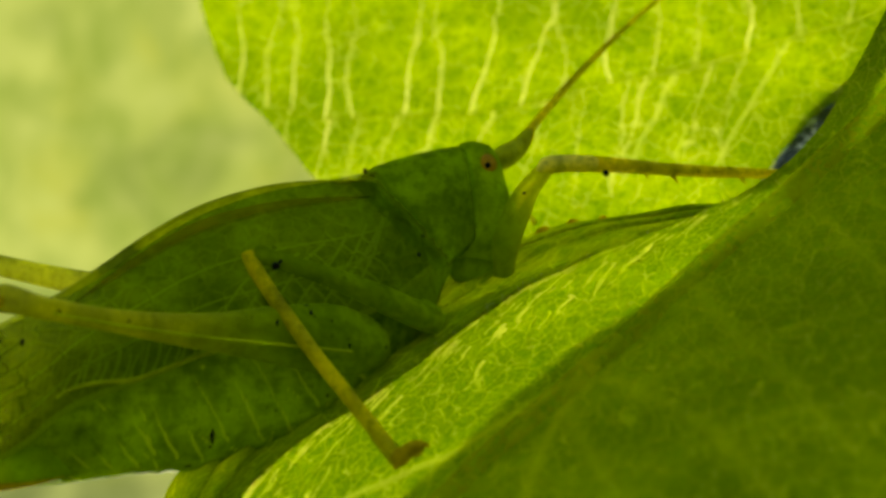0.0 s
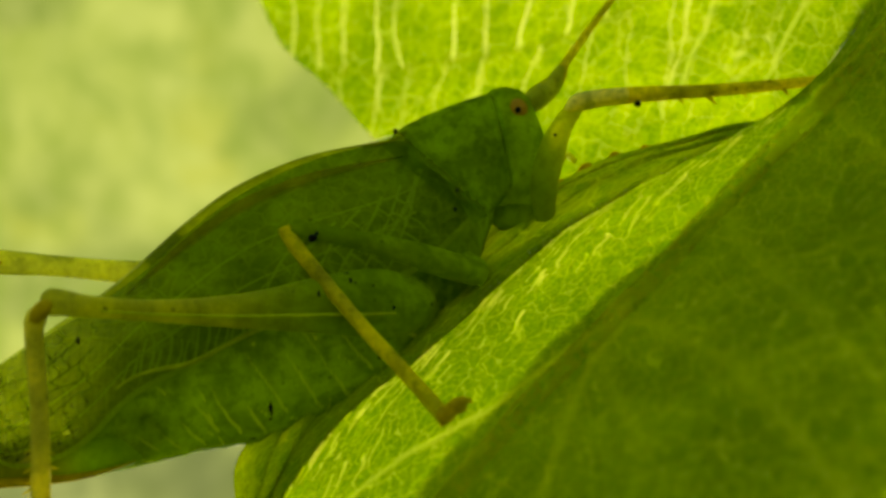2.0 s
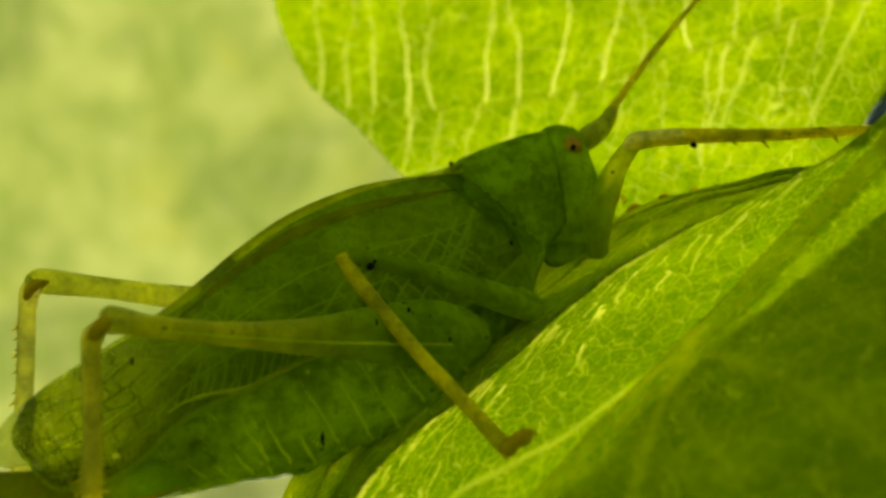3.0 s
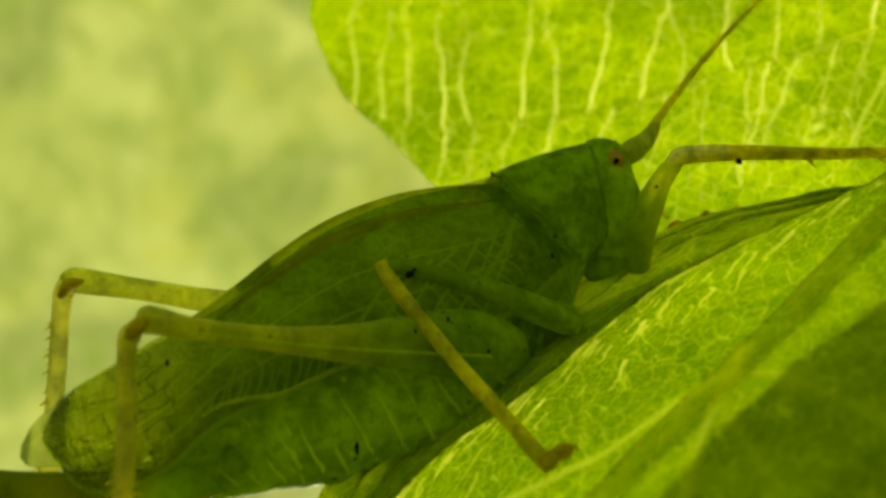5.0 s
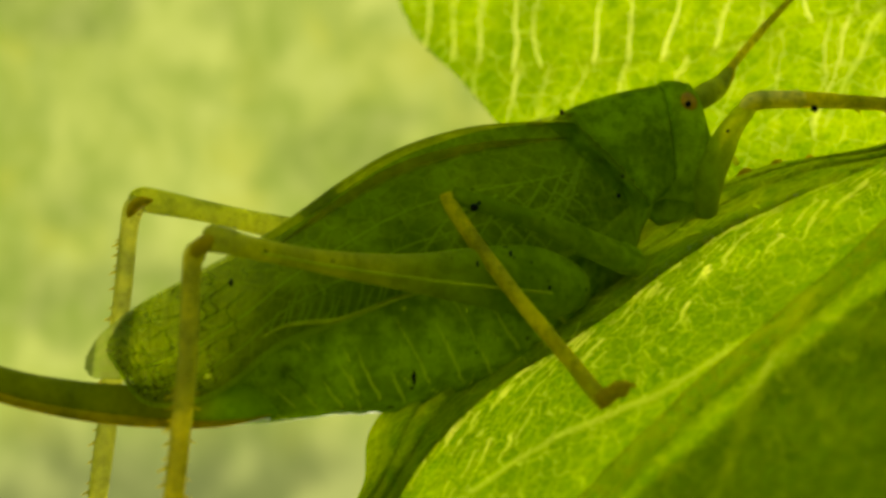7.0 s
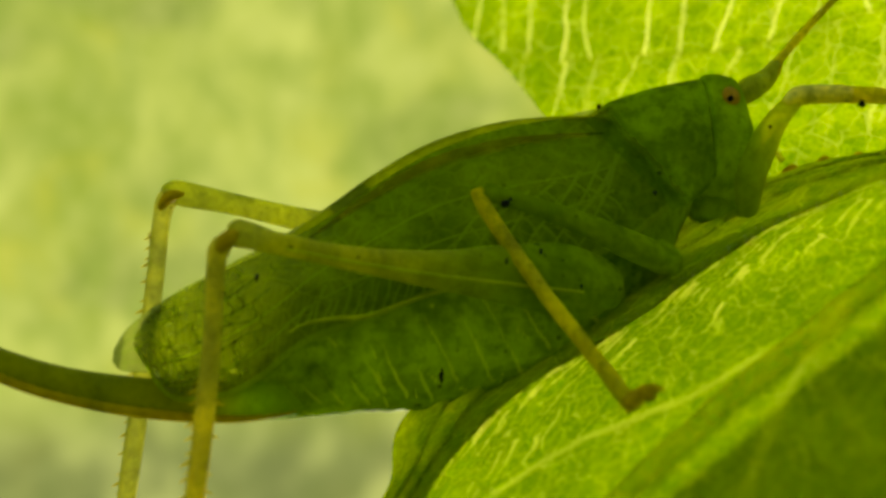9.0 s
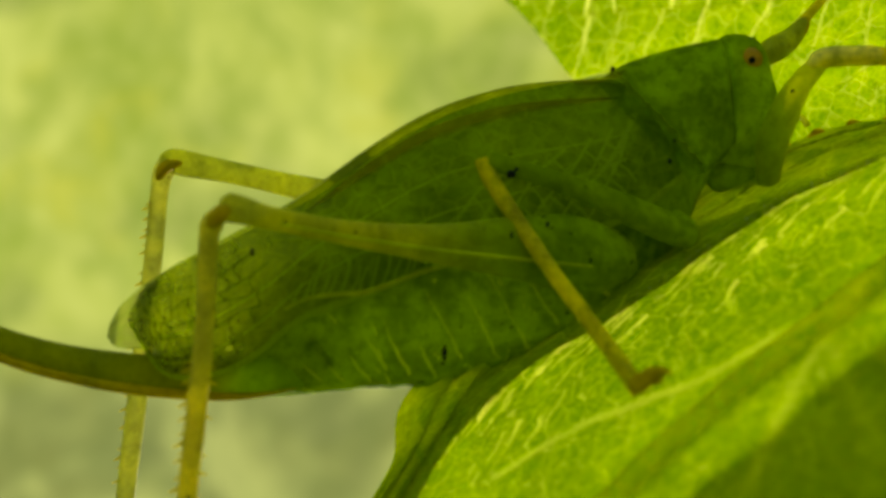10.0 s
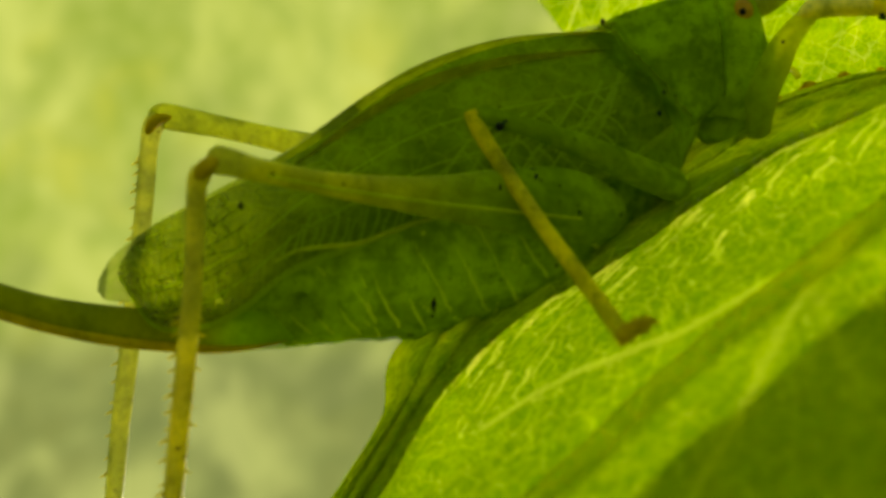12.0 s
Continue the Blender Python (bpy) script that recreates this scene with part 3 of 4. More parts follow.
RIB = [(-8, -14.6, -19), (-2.5, -13.4, -14.2), (2.0, -12.4, -10.2), (5.2, -11.5, -7.5), (8.5, -10.9, -4.6), (11.7, -10.3, -2.2), (15, -9.7, 0.3), (18.6, -8.8, 3.0), (22.0, -8.4, 5.6), (26.4, -8.0, 9.2), (33, -7.0, 15.5)]
BACK = [(-8.0, -3.0, -16.8), (-4.4, -3.0, -11.8), (-2.4, -3.0, -8.6), (-1.75, -2.8, -5.7), (3.0, -0.2, -2.4), (7.6, 1.0, 0.9), (13.0, 1.2, 3.9), (18.5, -0.9, 5.2), (22.9, -4.0, 6.4), (25.2, -5.8, 9.7), (28.9, -5.8, 16.1)]
LIP = [(0, -26.5, -29), (6, -25.5, -22), (10, -25, -16), (13, -24.5, -12.4), (16, -24, -9.4), (19, -23.2, -6.8), (22, -22, -4.6), (26, -20.2, -2.2), (31, -17.8, 1.4), (36, -13.8, 7), (39, -10.4, 14.4)]


def near_point(s, v, lift=0.0):
    """The supporting leaf. s: along it; v: 0 rear edge, 1 crease, 2 midrib, 3 front edge."""
    i = min(int(v), 2)
    f = v - i
    lines = (N_BACK, N_CREASE, N_RIB, N_LIP)
    a, b = Vector(lines[i][s]), Vector(lines[i + 1][s])
    p = a.lerp(b, f)
    if i == 1:
        p.y = a.y + (b.y - a.y) * f ** 1.6
    arch = (0.35, 0.9, 1.4)[i]
    p.z += arch * math.sin(math.pi * f)
    p.z += 0.16 * noise.noise(p * 0.55) + lift * 0.7
    p.y -= lift * 0.6
    return p


SPAN = 400
N_BACK, N_CREASE, N_RIB, N_LIP = (glide(c, SPAN) for c in (BACK, CREASE, RIB, LIP))


def build_near_leaf():
    leaf = thing("supporting_leaf", (36, -6, 17), "folded hairy green leaf with pale veins under the insect", "leaf")

    def vein(pts, r0, r1, n=30, lift=0.0):
        st = []
        for k, (s, v) in enumerate(glide(pts, n)):
            s = min(max(s * 3.6 + 40, 0), SPAN)
            i = min(int(s), SPAN - 1)
            v = min(max(v, 0.02), 2.98)
            st.append((*near_point(i, v, lift).lerp(near_point(i + 1, v, lift), s - i), r0 + (r1 - r0) * k / n))
        return st

    rib = vein([(0, 2.0), (24, 2.0), (48, 2.0), (72, 2.0), (100, 2.0)], 0.52, 0.64, 60, -0.15)
    part("midrib", loft(rib, 60, 12), VEIN_THICK, leaf, "thick pale green midrib")
    broad = [vein([(46, 1.985), (40, 1.94), (33, 1.885), (22, 1.70), (12, 1.60)], 0.62, 0.5, 40), vein([(47, 2.0), (38, 2.10), (29, 2.22), (15, 2.36)], 0.8, 0.65, 40)]
    for at, v, long in ((41, 1.95, 0.10), (34.5, 1.90, 0.16), (30, 1.845, 0.12), (26.5, 1.79, 0.18), (19, 1.675, 0.15)):
        broad.append(vein([(at, v), (at - 1.6, v + long * 0.5), (at - 2.9 - long * 6, v + long)], 0.2, 0.16, 8))
    hint = [vein([(47, 2.0), (43, 2.06), (38, 2.20), (33, 2.42)], 0.9, 0.7, 30), vein([(47, 2.0), (46, 2.16), (43, 2.45), (38, 2.8)], 1.0, 0.8, 30), vein([(62, 2.0), (56, 2.25), (48, 2.7)], 0.9, 0.7, 30), vein([(78, 2.0), (70, 2.3), (60, 2.85)], 0.9, 0.7, 30), vein([(46, 2.2), (54, 2.32), (62, 2.5)], 0.7, 0.5, 20), vein([(43, 2.45), (52, 2.62), (62, 2.85)], 0.7, 0.5, 20)]
    broad.append(vein([(49, 1.97), (47, 2.0), (45.5, 2.04)], 1.0, 0.9, 8))
    veins = []
    rng = random.Random(3)
    for k in range(115):
        at, v, long = rng.uniform(10, 82), 1.03 + 0.62 * rng.random() ** 1.3, rng.uniform(0.05, 0.19)
        bend = rng.uniform(-0.9, 0.9)
        veins.append(vein([(at, v), (at - long * 7 + bend, v + long * 0.2), (at - long * 14 - bend * 0.6, v + long * 0.36), (at - long * 22 + rng.uniform(-0.8, 0.8), v + long * 0.5)], rng.uniform(0.10, 0.19), 0.07, 12))
    vs = [1 + k / 90 for k in range(91)] + [2 + k / 50 for k in range(1, 51)]
    part("blade", sheet([[near_point(s, v) for v in vs] for s in range(SPAN + 1)], 0.08), LEAF_NEAR, leaf, veins=veins, broad=broad, hint=hint)
    roll = []
    for s in range(0, 314, 4):
        row = []
        narrow = 1 - 0.93 * min(1, max(0, (s - 258) / 52))
        for k in range(25):
            f = k / 24
            p = near_point(s, 1 - (1 - f) * narrow)
            p.y -= 0.32 * math.sin(f * math.pi * 7 + 0.01 * s) * math.sin(math.pi * f) + 0.12 * noise.noise(Vector((f * 9, s * 0.01, 2)))
            row.append(p)
        roll.append(row)
    for s, f, r in ((250, 0.05, 0.30), (259, 0.03, 0.24), (241, 0.08, 0.22), (268, 0.02, 0.2), (233, 0.1, 0.18)):
        p = near_point(s, f)
        part("browned_fleck", loft([(p.x - r * 1.6, p.y, p.z - 0.1, 0.03), (p.x - r * 0.5, p.y - 0.1, p.z + 0.12, r * 0.5), (p.x + r * 0.7, p.y, p.z + 0.1, r * 0.4), (p.x + r * 1.8, p.y, p.z + 0.15, 0.03)], 14, 8, rough=0.4), BROWNED, leaf, "dry brown fleck of the leaf's edge")
    under = []
    for s in range(0, 270, 4):
        first = 0.62 + 0.34 * min(1, max(0, (s - 180) / 45))
        last = 1.035 + 0.055 * min(1, max(0, (s - 170) / 50)) + 0.02 * noise.noise(Vector((s * 0.09, 0, 7)))
        under.append([near_point(s, first + (last - first) * k / 10) + Vector((0.2, 0.95, -0.36)) for k in range(11)])
    part("curled_under", sheet(under, 0.1), LEAF_CURL, leaf, "edge of the leaf curled back under itself")
    ridges = [[(*Vector(row[k]), r * (1 + 0.4 * math.sin(q * 0.9 + k))) for q, row in enumerate(roll)] for k, r in ((1, 0.09), (4, 0.12), (7, 0.08), (11, 0.13), (15, 0.08), (19, 0.12), (22, 0.08))]
    part("rolled_margin", sheet(roll, 0.12), LEAF_ROLL, leaf, "dull green ridged margin rolled back", broad=ridges, veins=ridges[:1])
    part("petiole", loft([(36, -6, 17, 0.6), (42, -4, 15, 0.7), (48, -2, 6, 0.8), (52, 0, -4, 0.9)], 16, 10), VEIN_THICK, leaf)
    # short pale hairs on crease and lit face
    rng = random.Random(5)
    bm = bmesh.new()
    for _ in range(1100):
        s, v = rng.randrange(SPAN - 100), (1.0 + rng.gauss(0, 0.02) if rng.random() < 0.45 else 1 + rng.random() ** 1.5 * 0.7)
        p = near_point(s, max(v, 0.9)).lerp(near_point(s + 1, max(v, 0.9)), rng.random())
        d = Vector((rng.gauss(-0.5, 0.35), rng.gauss(-0.2, 0.3), rng.gauss(0.8, 0.3))).normalized() * rng.uniform(0.18, 0.42)
        side = Vector((rng.gauss(0, 1), rng.gauss(0, 1), rng.gauss(0, 1))).normalized() * 0.018
        other = d.cross(side).normalized() * 0.018
        vsx = [bm.verts.new(p + side), bm.verts.new(p - side * 0.5 + other), bm.verts.new(p - side * 0.5 - other)]
        tip = bm.verts.new(p + d)
        for k in range(3):
            bm.faces.new((vsx[k], vsx[(k + 1) % 3], tip))
    part("hairs", bm, HAIR, leaf, "fine pale hairs", kind="stuff")


def build_under_leaf():
    leaf = thing("swaying_leaf", (38, 10, 10), "plain green leaf swaying behind the folded leaf and shading it", "leaf")
    grid = []
    away = Vector((1.55, 11.0, -4.3))
    for s in range(0, SPAN + 1, 10):
        grid.append([near_point(s, 1.87 + 0.16 * min(1, max(0, (s - 220) / 80)) + 0.96 * k / 14) + away + Vector((0, 0, 0.3 * noise.noise(Vector((s * 0.04, k * 0.2, 1))))) for k in range(15)])
    part("blade", sheet(grid, 0.14), LEAF_UNDER, leaf)
    part("petiole", loft([(38, 4, 8, 0.4), (42, 5, 4, 0.5), (47, 3, -4, 0.6), (52, 0, -12, 0.8)], 14, 8), VEIN_THICK, leaf)
    return leaf


def build_stem():
    top = [TILT @ (Vector(p) * MM) for p in ((52, 0, -14), (52, 0, -4), (52, 0, 8), (54, 2, 30))]
    stem = thing("stem", (0, 0, 0), "slender green plant stem that carries the leaves", "stem")
    lean = TILT.inverted()
    foot = Vector((0.058, 0.022, -0.215))
    rows = [(foot, 2.4), (foot + Vector((0.004, 0.004, 0.07)), 2.0), (foot + Vector((-0.002, -0.004, 0.14)), 1.7)] + [(p, r) for p, r in zip(top, (1.4, 1.2, 1.0, 0.5))]
    part("stalk", loft([(*(lean @ p / MM), r) for p, r in rows], 70, 12), VEIN_THICK, stem)


def build_twig():
    twig = thing("twig", (33, 17, 9), "dark grey twig with pale flaking bark behind the leaves", "twig")
    part("bark", loft([(x, far_depth(x, z) + 1.9, z, 0.75) for x, z in ((23.5, 0.5), (26.8, 5.0), (28.6, 7.4), (30.3, 9.5), (32.2, 11.2), (36, 13.6), (44, 20), (52, 30))], 120, 20, rough=0.2), BARK, twig)


# ---- the insect ----
def build_cricket():
    bug = thing("bush_cricket", (8.0, -1.5, -1.5), "green female bush-cricket with long curved ovipositor, resting on a leaf", "insect")
    # abdomen, ring by ring
    trunk = glide([(*(7.84, -0.76, 1.83), 2.0), (*(4.84, -1.3, 0.02), 2.75), (*(1.9, -1.84, -1.48), 3.15), (*(-1.18, -2.42, -2.52), 2.95), (*(-3.77, -2.92, -3.27), 2.4), (*(-5.88, -3.34, -4.27), 1.6), (*(-7.33, -3.63, -5.05), 0.85)], 90)
    folds = []
    for k in range(13):
        j = int(17 + 5.2 * k)
        x, y, z, r = trunk[j]
        ahead = (Vector(trunk[j + 2][:3]) - Vector(trunk[j - 1][:3])).normalized()
        depth = (Vector((0, 1, 0)) - ahead * ahead.y).normalized()
        up = depth.cross(ahead)
        up = -up if up.z < 0 else up
        for first, last, long, r0 in ((-62 + 9 * (k % 3), 36, 0.9, 0.11),) + (((-75, -48, -0.5, 0.09),) if k % 2 else ()):
            st = []
            for q in range(13):
                ang = radians(first + (last - first) * q / 12)
                st.append((*(Vector((x, y, z)) - depth * (math.cos(ang) * r * 0.67) + up * (math.sin(ang) * r * 1.0) + ahead * (long * (q / 12 - 0.2) + (1.0 if long != 0.9 else 0) + 0.12 * noise.noise(Vector((q * 0.5, k, 4))))), r0 * (1 - 0.4 * q / 12)))
            folds.append(st)
    rng = random.Random(8)
    for k in range(26):              # small wrinkles low on the flank
        j = rng.uniform(20, 84)
        x, y, z, r = trunk[int(j)]
        ahead = (Vector(trunk[min(int(j) + 2, 90)][:3]) - Vector(trunk[int(j)][:3])).normalized()
        depth = (Vector((0, 1, 0)) - ahead * ahead.y).normalized()
        up = depth.cross(ahead)
        up = -up if up.z < 0 else up
        first, long, bend, skew = rng.uniform(-85, 20), rng.uniform(8, 26), rng.uniform(-0.3, 0.3), rng.uniform(0.1, 1.0)
        st = []
        for q in range(7):
            ang = radians(first + long * q / 6)
            st.append((*(Vector((x, y, z)) - depth * (math.cos(ang) * r * 0.67) + up * (math.sin(ang) * r) + ahead * (skew * q / 6 + bend * math.sin(math.pi * q / 6))), 0.085 - 0.004 * q))
        folds.append(st)
    for k in range(9):
        piece = []
        for j in range(k * 10, k * 10 + 11):
            x, y, z, r = trunk[min(j, 90)]
            f = (j - k * 10) / 10
            piece.append((x, y, z, r * (0.997 + 0.007 * math.sin(math.pi * f))))
        part("abdomen_segment", loft(piece, 26, 96, flat=0.66, rough=0.035, caps=k in (0, 8)), BELLY, bug, veins=folds)
    part("thorax", loft([(*(4.61, -1.35, 2.48), 1.6), (*(5.98, -1.1, 2.16), 2.4), (*(7.25, -0.87, 2.1), 2.45), (*(8.21, -0.7, 2.79), 1.6), (*(9.24, -0.52, 4.01), 1.2)], 24, 28, flat=0.72, rough=0.03), GREEN, bug)
    part("shoulder", loft([(5.3, -1.2, 4.7, 0.7), (6.4, -1.0, 4.6, 1.45), (7.6, -0.82, 4.7, 1.75), (9.0, -0.58, 5.0, 1.8), (10.2, -0.36, 5.5, 1.4)], 24, 24, flat=0.7, rough=0.03), GREEN, bug)
    part("breast", loft([(*(5.75, -1.14, 0.92), 1.2), (*(6.91, -0.93, 0.02), 1.5), (*(8.07, -0.72, 0.02), 1.3), (*(9.01, -0.56, 0.59), 0.8)], 20, 20, flat=0.9, rough=0.04), GREEN, bug)
    part("front_coxa", loft([(*(7.4, -1.21, 3.1), 0.9), (*(7.7, -1.31, 2.3), 0.9), (*(7.85, -1.48, 1.2), 0.8), (*(8.2, -1.59, 0.3), 0.3)], 18, 16, rough=0.05), GREEN, bug)
    # pronotum: a saddle over the thorax
    grid = []
    for k in range(25):
        f = k / 24
        cx, cy, cz = (1 - f) * np.array((6.56, -0.99, 3.4)) + f * np.array((10.45, -0.34, 5.42))
        hi = 3.08 - 0.36 * f + 0.22 * math.sin(math.pi * f)
        wide = 1.98 - 0.12 * f
        tuck = 1 - 0.2 * max(0, 1 - f / 0.25)
        hi, wide = hi * (1 - 0.3 * (1 - tuck)), wide * tuck * (1 - 0.2 * max(0, (f - 0.7) / 0.3) ** 1.5)
        reach = 110 + 12 * f
        row = []
        for j in range(41):
            ang = radians(reach) * (j - 20) / 20
            slant = 1.9 * (1 - f) * ((1 - math.cos(ang)) / 1.5) ** 1.1
            row.append((cx + slant - hi * math.cos(ang) * 0.46 * (1 - f) + 0.5 * f * (1 - math.cos(ang)) * 0.3, cy + wide * math.sin(ang), cz + hi * math.cos(ang) * 0.98))
        grid.append(row)
    rims = [[(*p, 1.4) for p in grid[0]], [(*p, 0.45) for p in grid[-1]]]
    part("pronotum", sheet(grid, 0.05), SADDLE, bug, veins=rims)
    part("back_stripe", loft([(*(4.47, -1.37, 6.19), 0.06), (*(5.07, -1.26, 6.3), 0.15), (*(5.98, -1.1, 6.5), 0.15), (*(7.14, -0.89, 6.75), 0.05)], 16, 8, flat=5.0), BROWN, bug, "brownish stripe along the back")
    # head
    part("head", loft([(9.95, -0.4, 7.42, 0.4), (10.15, -0.37, 7.34, 1.1), (10.42, -0.34, 7.1, 1.46), (10.62, -0.31, 6.75, 1.6), (10.7, -0.28, 5.4, 1.88), (10.97, -0.22, 4.1, 1.72), (11.2, -0.16, 3.12, 1.3), (11.4, -0.12, 2.43, 0.8), (11.5, -0.11, 2.1, 0.3)], 44, 28, flat=0.77, rough=0.02), GREEN, bug)
    part("jaw", loft([(9.9, -0.7, 2.95, 0.3), (10.15, -0.75, 2.65, 0.58), (10.7, -0.8, 2.55, 0.62), (11.3, -0.8, 2.5, 0.55), (11.7, -0.75, 2.4, 0.2)], 24, 18, rough=0.06), GREEN, bug)
    part("mandible", loft([(*(11.62, -0.68, 2.79), 0.45), (*(11.85, -0.63, 2.29), 0.36), (*(12.11, -0.49, 2.03), 0.12)], 12, 12), SHANK, bug)
    for side in (-1, 1):
        eye = part("eye", ball(tuple(np.array((11.22, -0.14, 7.14)) + np.array((0, 0.93 * side, 0))), 0.52, 0.45, 0.50, 12), EYE, bug, "reddish brown compound eye")
        part("pupil", ball(tuple(np.array((11.24, -0.12, 7.08)) + np.array((0.0, 1.35 * side, 0))), 0.15, 0.08, 0.15, 8), BLACK, eye, "dark spot of the eye")
    part("scape", loft([(*(11.85, -0.35, 7.29), 0.36), (*(12.45, 0.05, 7.71), 0.53), (*(13.26, 0.76, 8.24), 0.43), (*(13.92, 1.44, 8.97), 0.27)], 18, 14, rough=0.05), LEG, bug, "thick pale base of the feeler")
    part("scape_collar", loft([(13.2, 0.55, 7.98, 0.10), (13.6, 0.9, 8.35, 0.20), (13.98, 1.3, 8.85, 0.17), (14.2, 1.6, 9.2, 0.08)], 14, 10, rough=0.1), JOINT, bug, "brown ring at the end of the feeler's base")
    part("antenna", loft([(13.6, 1.3, 8.7, 0.21), (16.2, 3.2, 11.4, 0.17), (18.8, 4.6, 13.9, 0.14), (21.9, 6.0, 16.6, 0.11), (27, 8.5, 20.6, 0.07), (34, 12.5, 24.5, 0.05)], 60, 10), SHANK, bug)
    part("palp", loft([(*(12.79, -0.18, 4.38), 0.16), (*(13.36, -0.28, 5.01), 0.13), (*(13.74, -0.21, 4.7), 0.14)], 12, 8), LEG, bug)
    part("palp", loft([(*(12.4, -0.44, 3.21), 0.16), (*(13.04, -0.43, 3.63), 0.12), (*(13.28, -0.38, 2.81), 0.13)], 12, 8), LEG, bug)

    # wings
    upper = glide([(6.79, -0.95, 6.38), (4.5, -1.37, 6.33), (1.9, -1.84, 5.99), (-0.75, -2.34, 5.12), (-2.91, -2.76, 3.87), (-4.83, -3.13, 2.44), (-6.5, -3.46, 1.3), (-9.4, -4.05, -0.34), (-10.95, -4.4, -1.3), (-11.84, -4.6, -2.5)], 60)
    lower = glide([(8.6, -0.58, 2.5), (6.21, -1.05, 0.81), (2.58, -1.72, -0.31), (-0.53, -2.3, -0.92), (-3.12, -2.8, -1.93), (-5.46, -3.25, -2.82), (-7.2, -3.6, -4.2), (-8.7, -3.9, -4.85), (-10.4, -4.3, -4.8), (-11.7, -4.6, -3.1)], 60)
    hips = glide([(1.7,), (1.95,), (2.05,), (2.05,), (2.0,), (1.9,), (1.75,), (1.5,), (1.1,), (0.6,)], 60)[:, 0]

    def wing_point(u, v, side, out=0.0):
        i = min(int(u * 60), 59)
        f = u * 60 - i
        a, b = Vector(upper[i]).lerp(Vector(upper[i + 1]), f), Vector(lower[i]).lerp(Vector(lower[i + 1]), f)
        p = a.lerp(b, v)
        h = hips[i] + out
        p.y = (a.y + b.y) / 2 + side * (h * math.sin(min(1.0, v * 1.15) * math.pi / 2) ** 0.8 + 0.05 + out)
        p.y += side * 0.04 * noise.noise(p * 1.5)
        if side < 0:
            p.z -= 0.5 * (1 - v) ** 2 * math.sin(math.pi * min(1.0, u * 1.1)) ** 1.5
        return p

    def along(pts, r0, r1, n=24, side=-1):
        return [(*wing_point(min(max(u, 0), 1), min(max(v, 0.01), 0.995), side), 1.35 * (r0 + (r1 - r0) * k / n)) for k, (u, v) in enumerate(glide(pts, n))]

    for side in (-1, 1):
        rng = random.Random(11)
        lines = [along([(0, 0.985), (0.3, 0.985), (0.7, 0.985), (1, 0.985)], 0.20, 0.13, 60, side)]
        lines += [along([(0.012, 0.25), (0.07, 0.48), (0.125, 0.66), (0.16, 0.78)], 0.12, 0.07, 24, side)]
        lines += [along([(0.06, 0.45), (0.3, 0.42), (0.6, 0.50), (0.9, 0.62)], 0.05, 0.04, 50, side), along([(0.08, 0.62), (0.3, 0.66), (0.6, 0.74), (0.88, 0.86)], 0.045, 0.04, 50, side)]
        for k in range(6):           # long veins that run down and back from the wing's base, with short twigs
            u = 0.045 + 0.038 * k
            stem = [(u, 0.36 + 0.03 * k), (u + 0.035 + rng.uniform(-0.006, 0.006), 0.56), (u + 0.075, 0.74), (u + 0.10, 0.88)]
            lines.append(along(stem, 0.075, 0.045, 16, side))
            for q in range(5):
                a = glide(stem, 20)[3 + 3 * q]
                way = rng.choice((-1, 1))
                lines.append(along([(a[0], a[1]), (a[0] + 0.012 * way, a[1] + 0.05 - 0.03 * way), (a[0] + 0.018 * way, a[1] + 0.11 - 0.06 * way)], 0.055, 0.03, 6, side))
        for k in range(15):          # ladder of cross veins above the lower edge
            u = 0.345 + 0.0165 * k + rng.uniform(-0.006, 0.006)
            low = float(np.interp(u, (0.33, 0.444, 0.50, 0.556, 0.6), (0.985, 0.97, 0.91, 0.85, 0.82)))
            high = low - rng.uniform(0.12, 0.24)
            lines.append(along([(u, low), (u - 0.006 + rng.uniform(-0.006, 0.006), (low + high) / 2), (u - 0.012, high)], 0.075, 0.04, 8, side))
        m, n = (420, 160) if side < 0 else (120, 40)
        def droop(u):
            return 1.0 if side < 0 else 1 + max(0.12 * min(1, u / 0.4), 0.24 * math.sin(math.pi * min(1, u / 0.68)) ** 0.7)

        part("forewing", sheet([[wing_point(u / m * (1.0 if side < 0 else 0.97), v / n * droop(u / m), side) for v in range(n + 1)] for u in range(m + 1)], 0.04), WING if side < 0 else WING_BEHIND, bug, veins=lines if side < 0 else ())
    strong_vein = glide([(0.22, 0.99), (0.33, 0.985), (0.444, 0.97), (0.50, 0.91), (0.556, 0.85), (0.60, 0.82)], 40)
    part("wing_vein", loft([(*wing_point(u, v, -1, 0.03), 0.10 - 0.05 * abs(k - 18) / 22) for k, (u, v) in enumerate(strong_vein)], 40, 8), RIDGE, bug, "thick pale vein of the forewing")
    part("wing_edge", loft([(*wing_point(0.05 + 0.55 * k / 30, 0.17 - 0.06 * k / 30, -1), 0.05 + 0.42 * math.sin(math.pi * k / 30)) for k in range(31)], 60, 14, flat=0.08), BROWN, bug, "brown line along the forewing's upper edge")
    # dark cross veins of the clear tip
    rng = random.Random(21)
    rows = [[(0.64 + 0.30 * q / 10, 0.10 + 0.8 * k / 6 + 0.03 * math.sin(q * 1.3 + k * 2) + rng.uniform(-0.012, 0.012)) for q in range(11)] for k in range(7)]
    net = [glide(row[1 + (k % 2):10 - k % 3], 24) for k, row in enumerate(rows) if k not in (0, 6)]
    for k in range(6):
        for q in range(1, 10):
            if rng.random() < 0.72:
                f = rng.random()
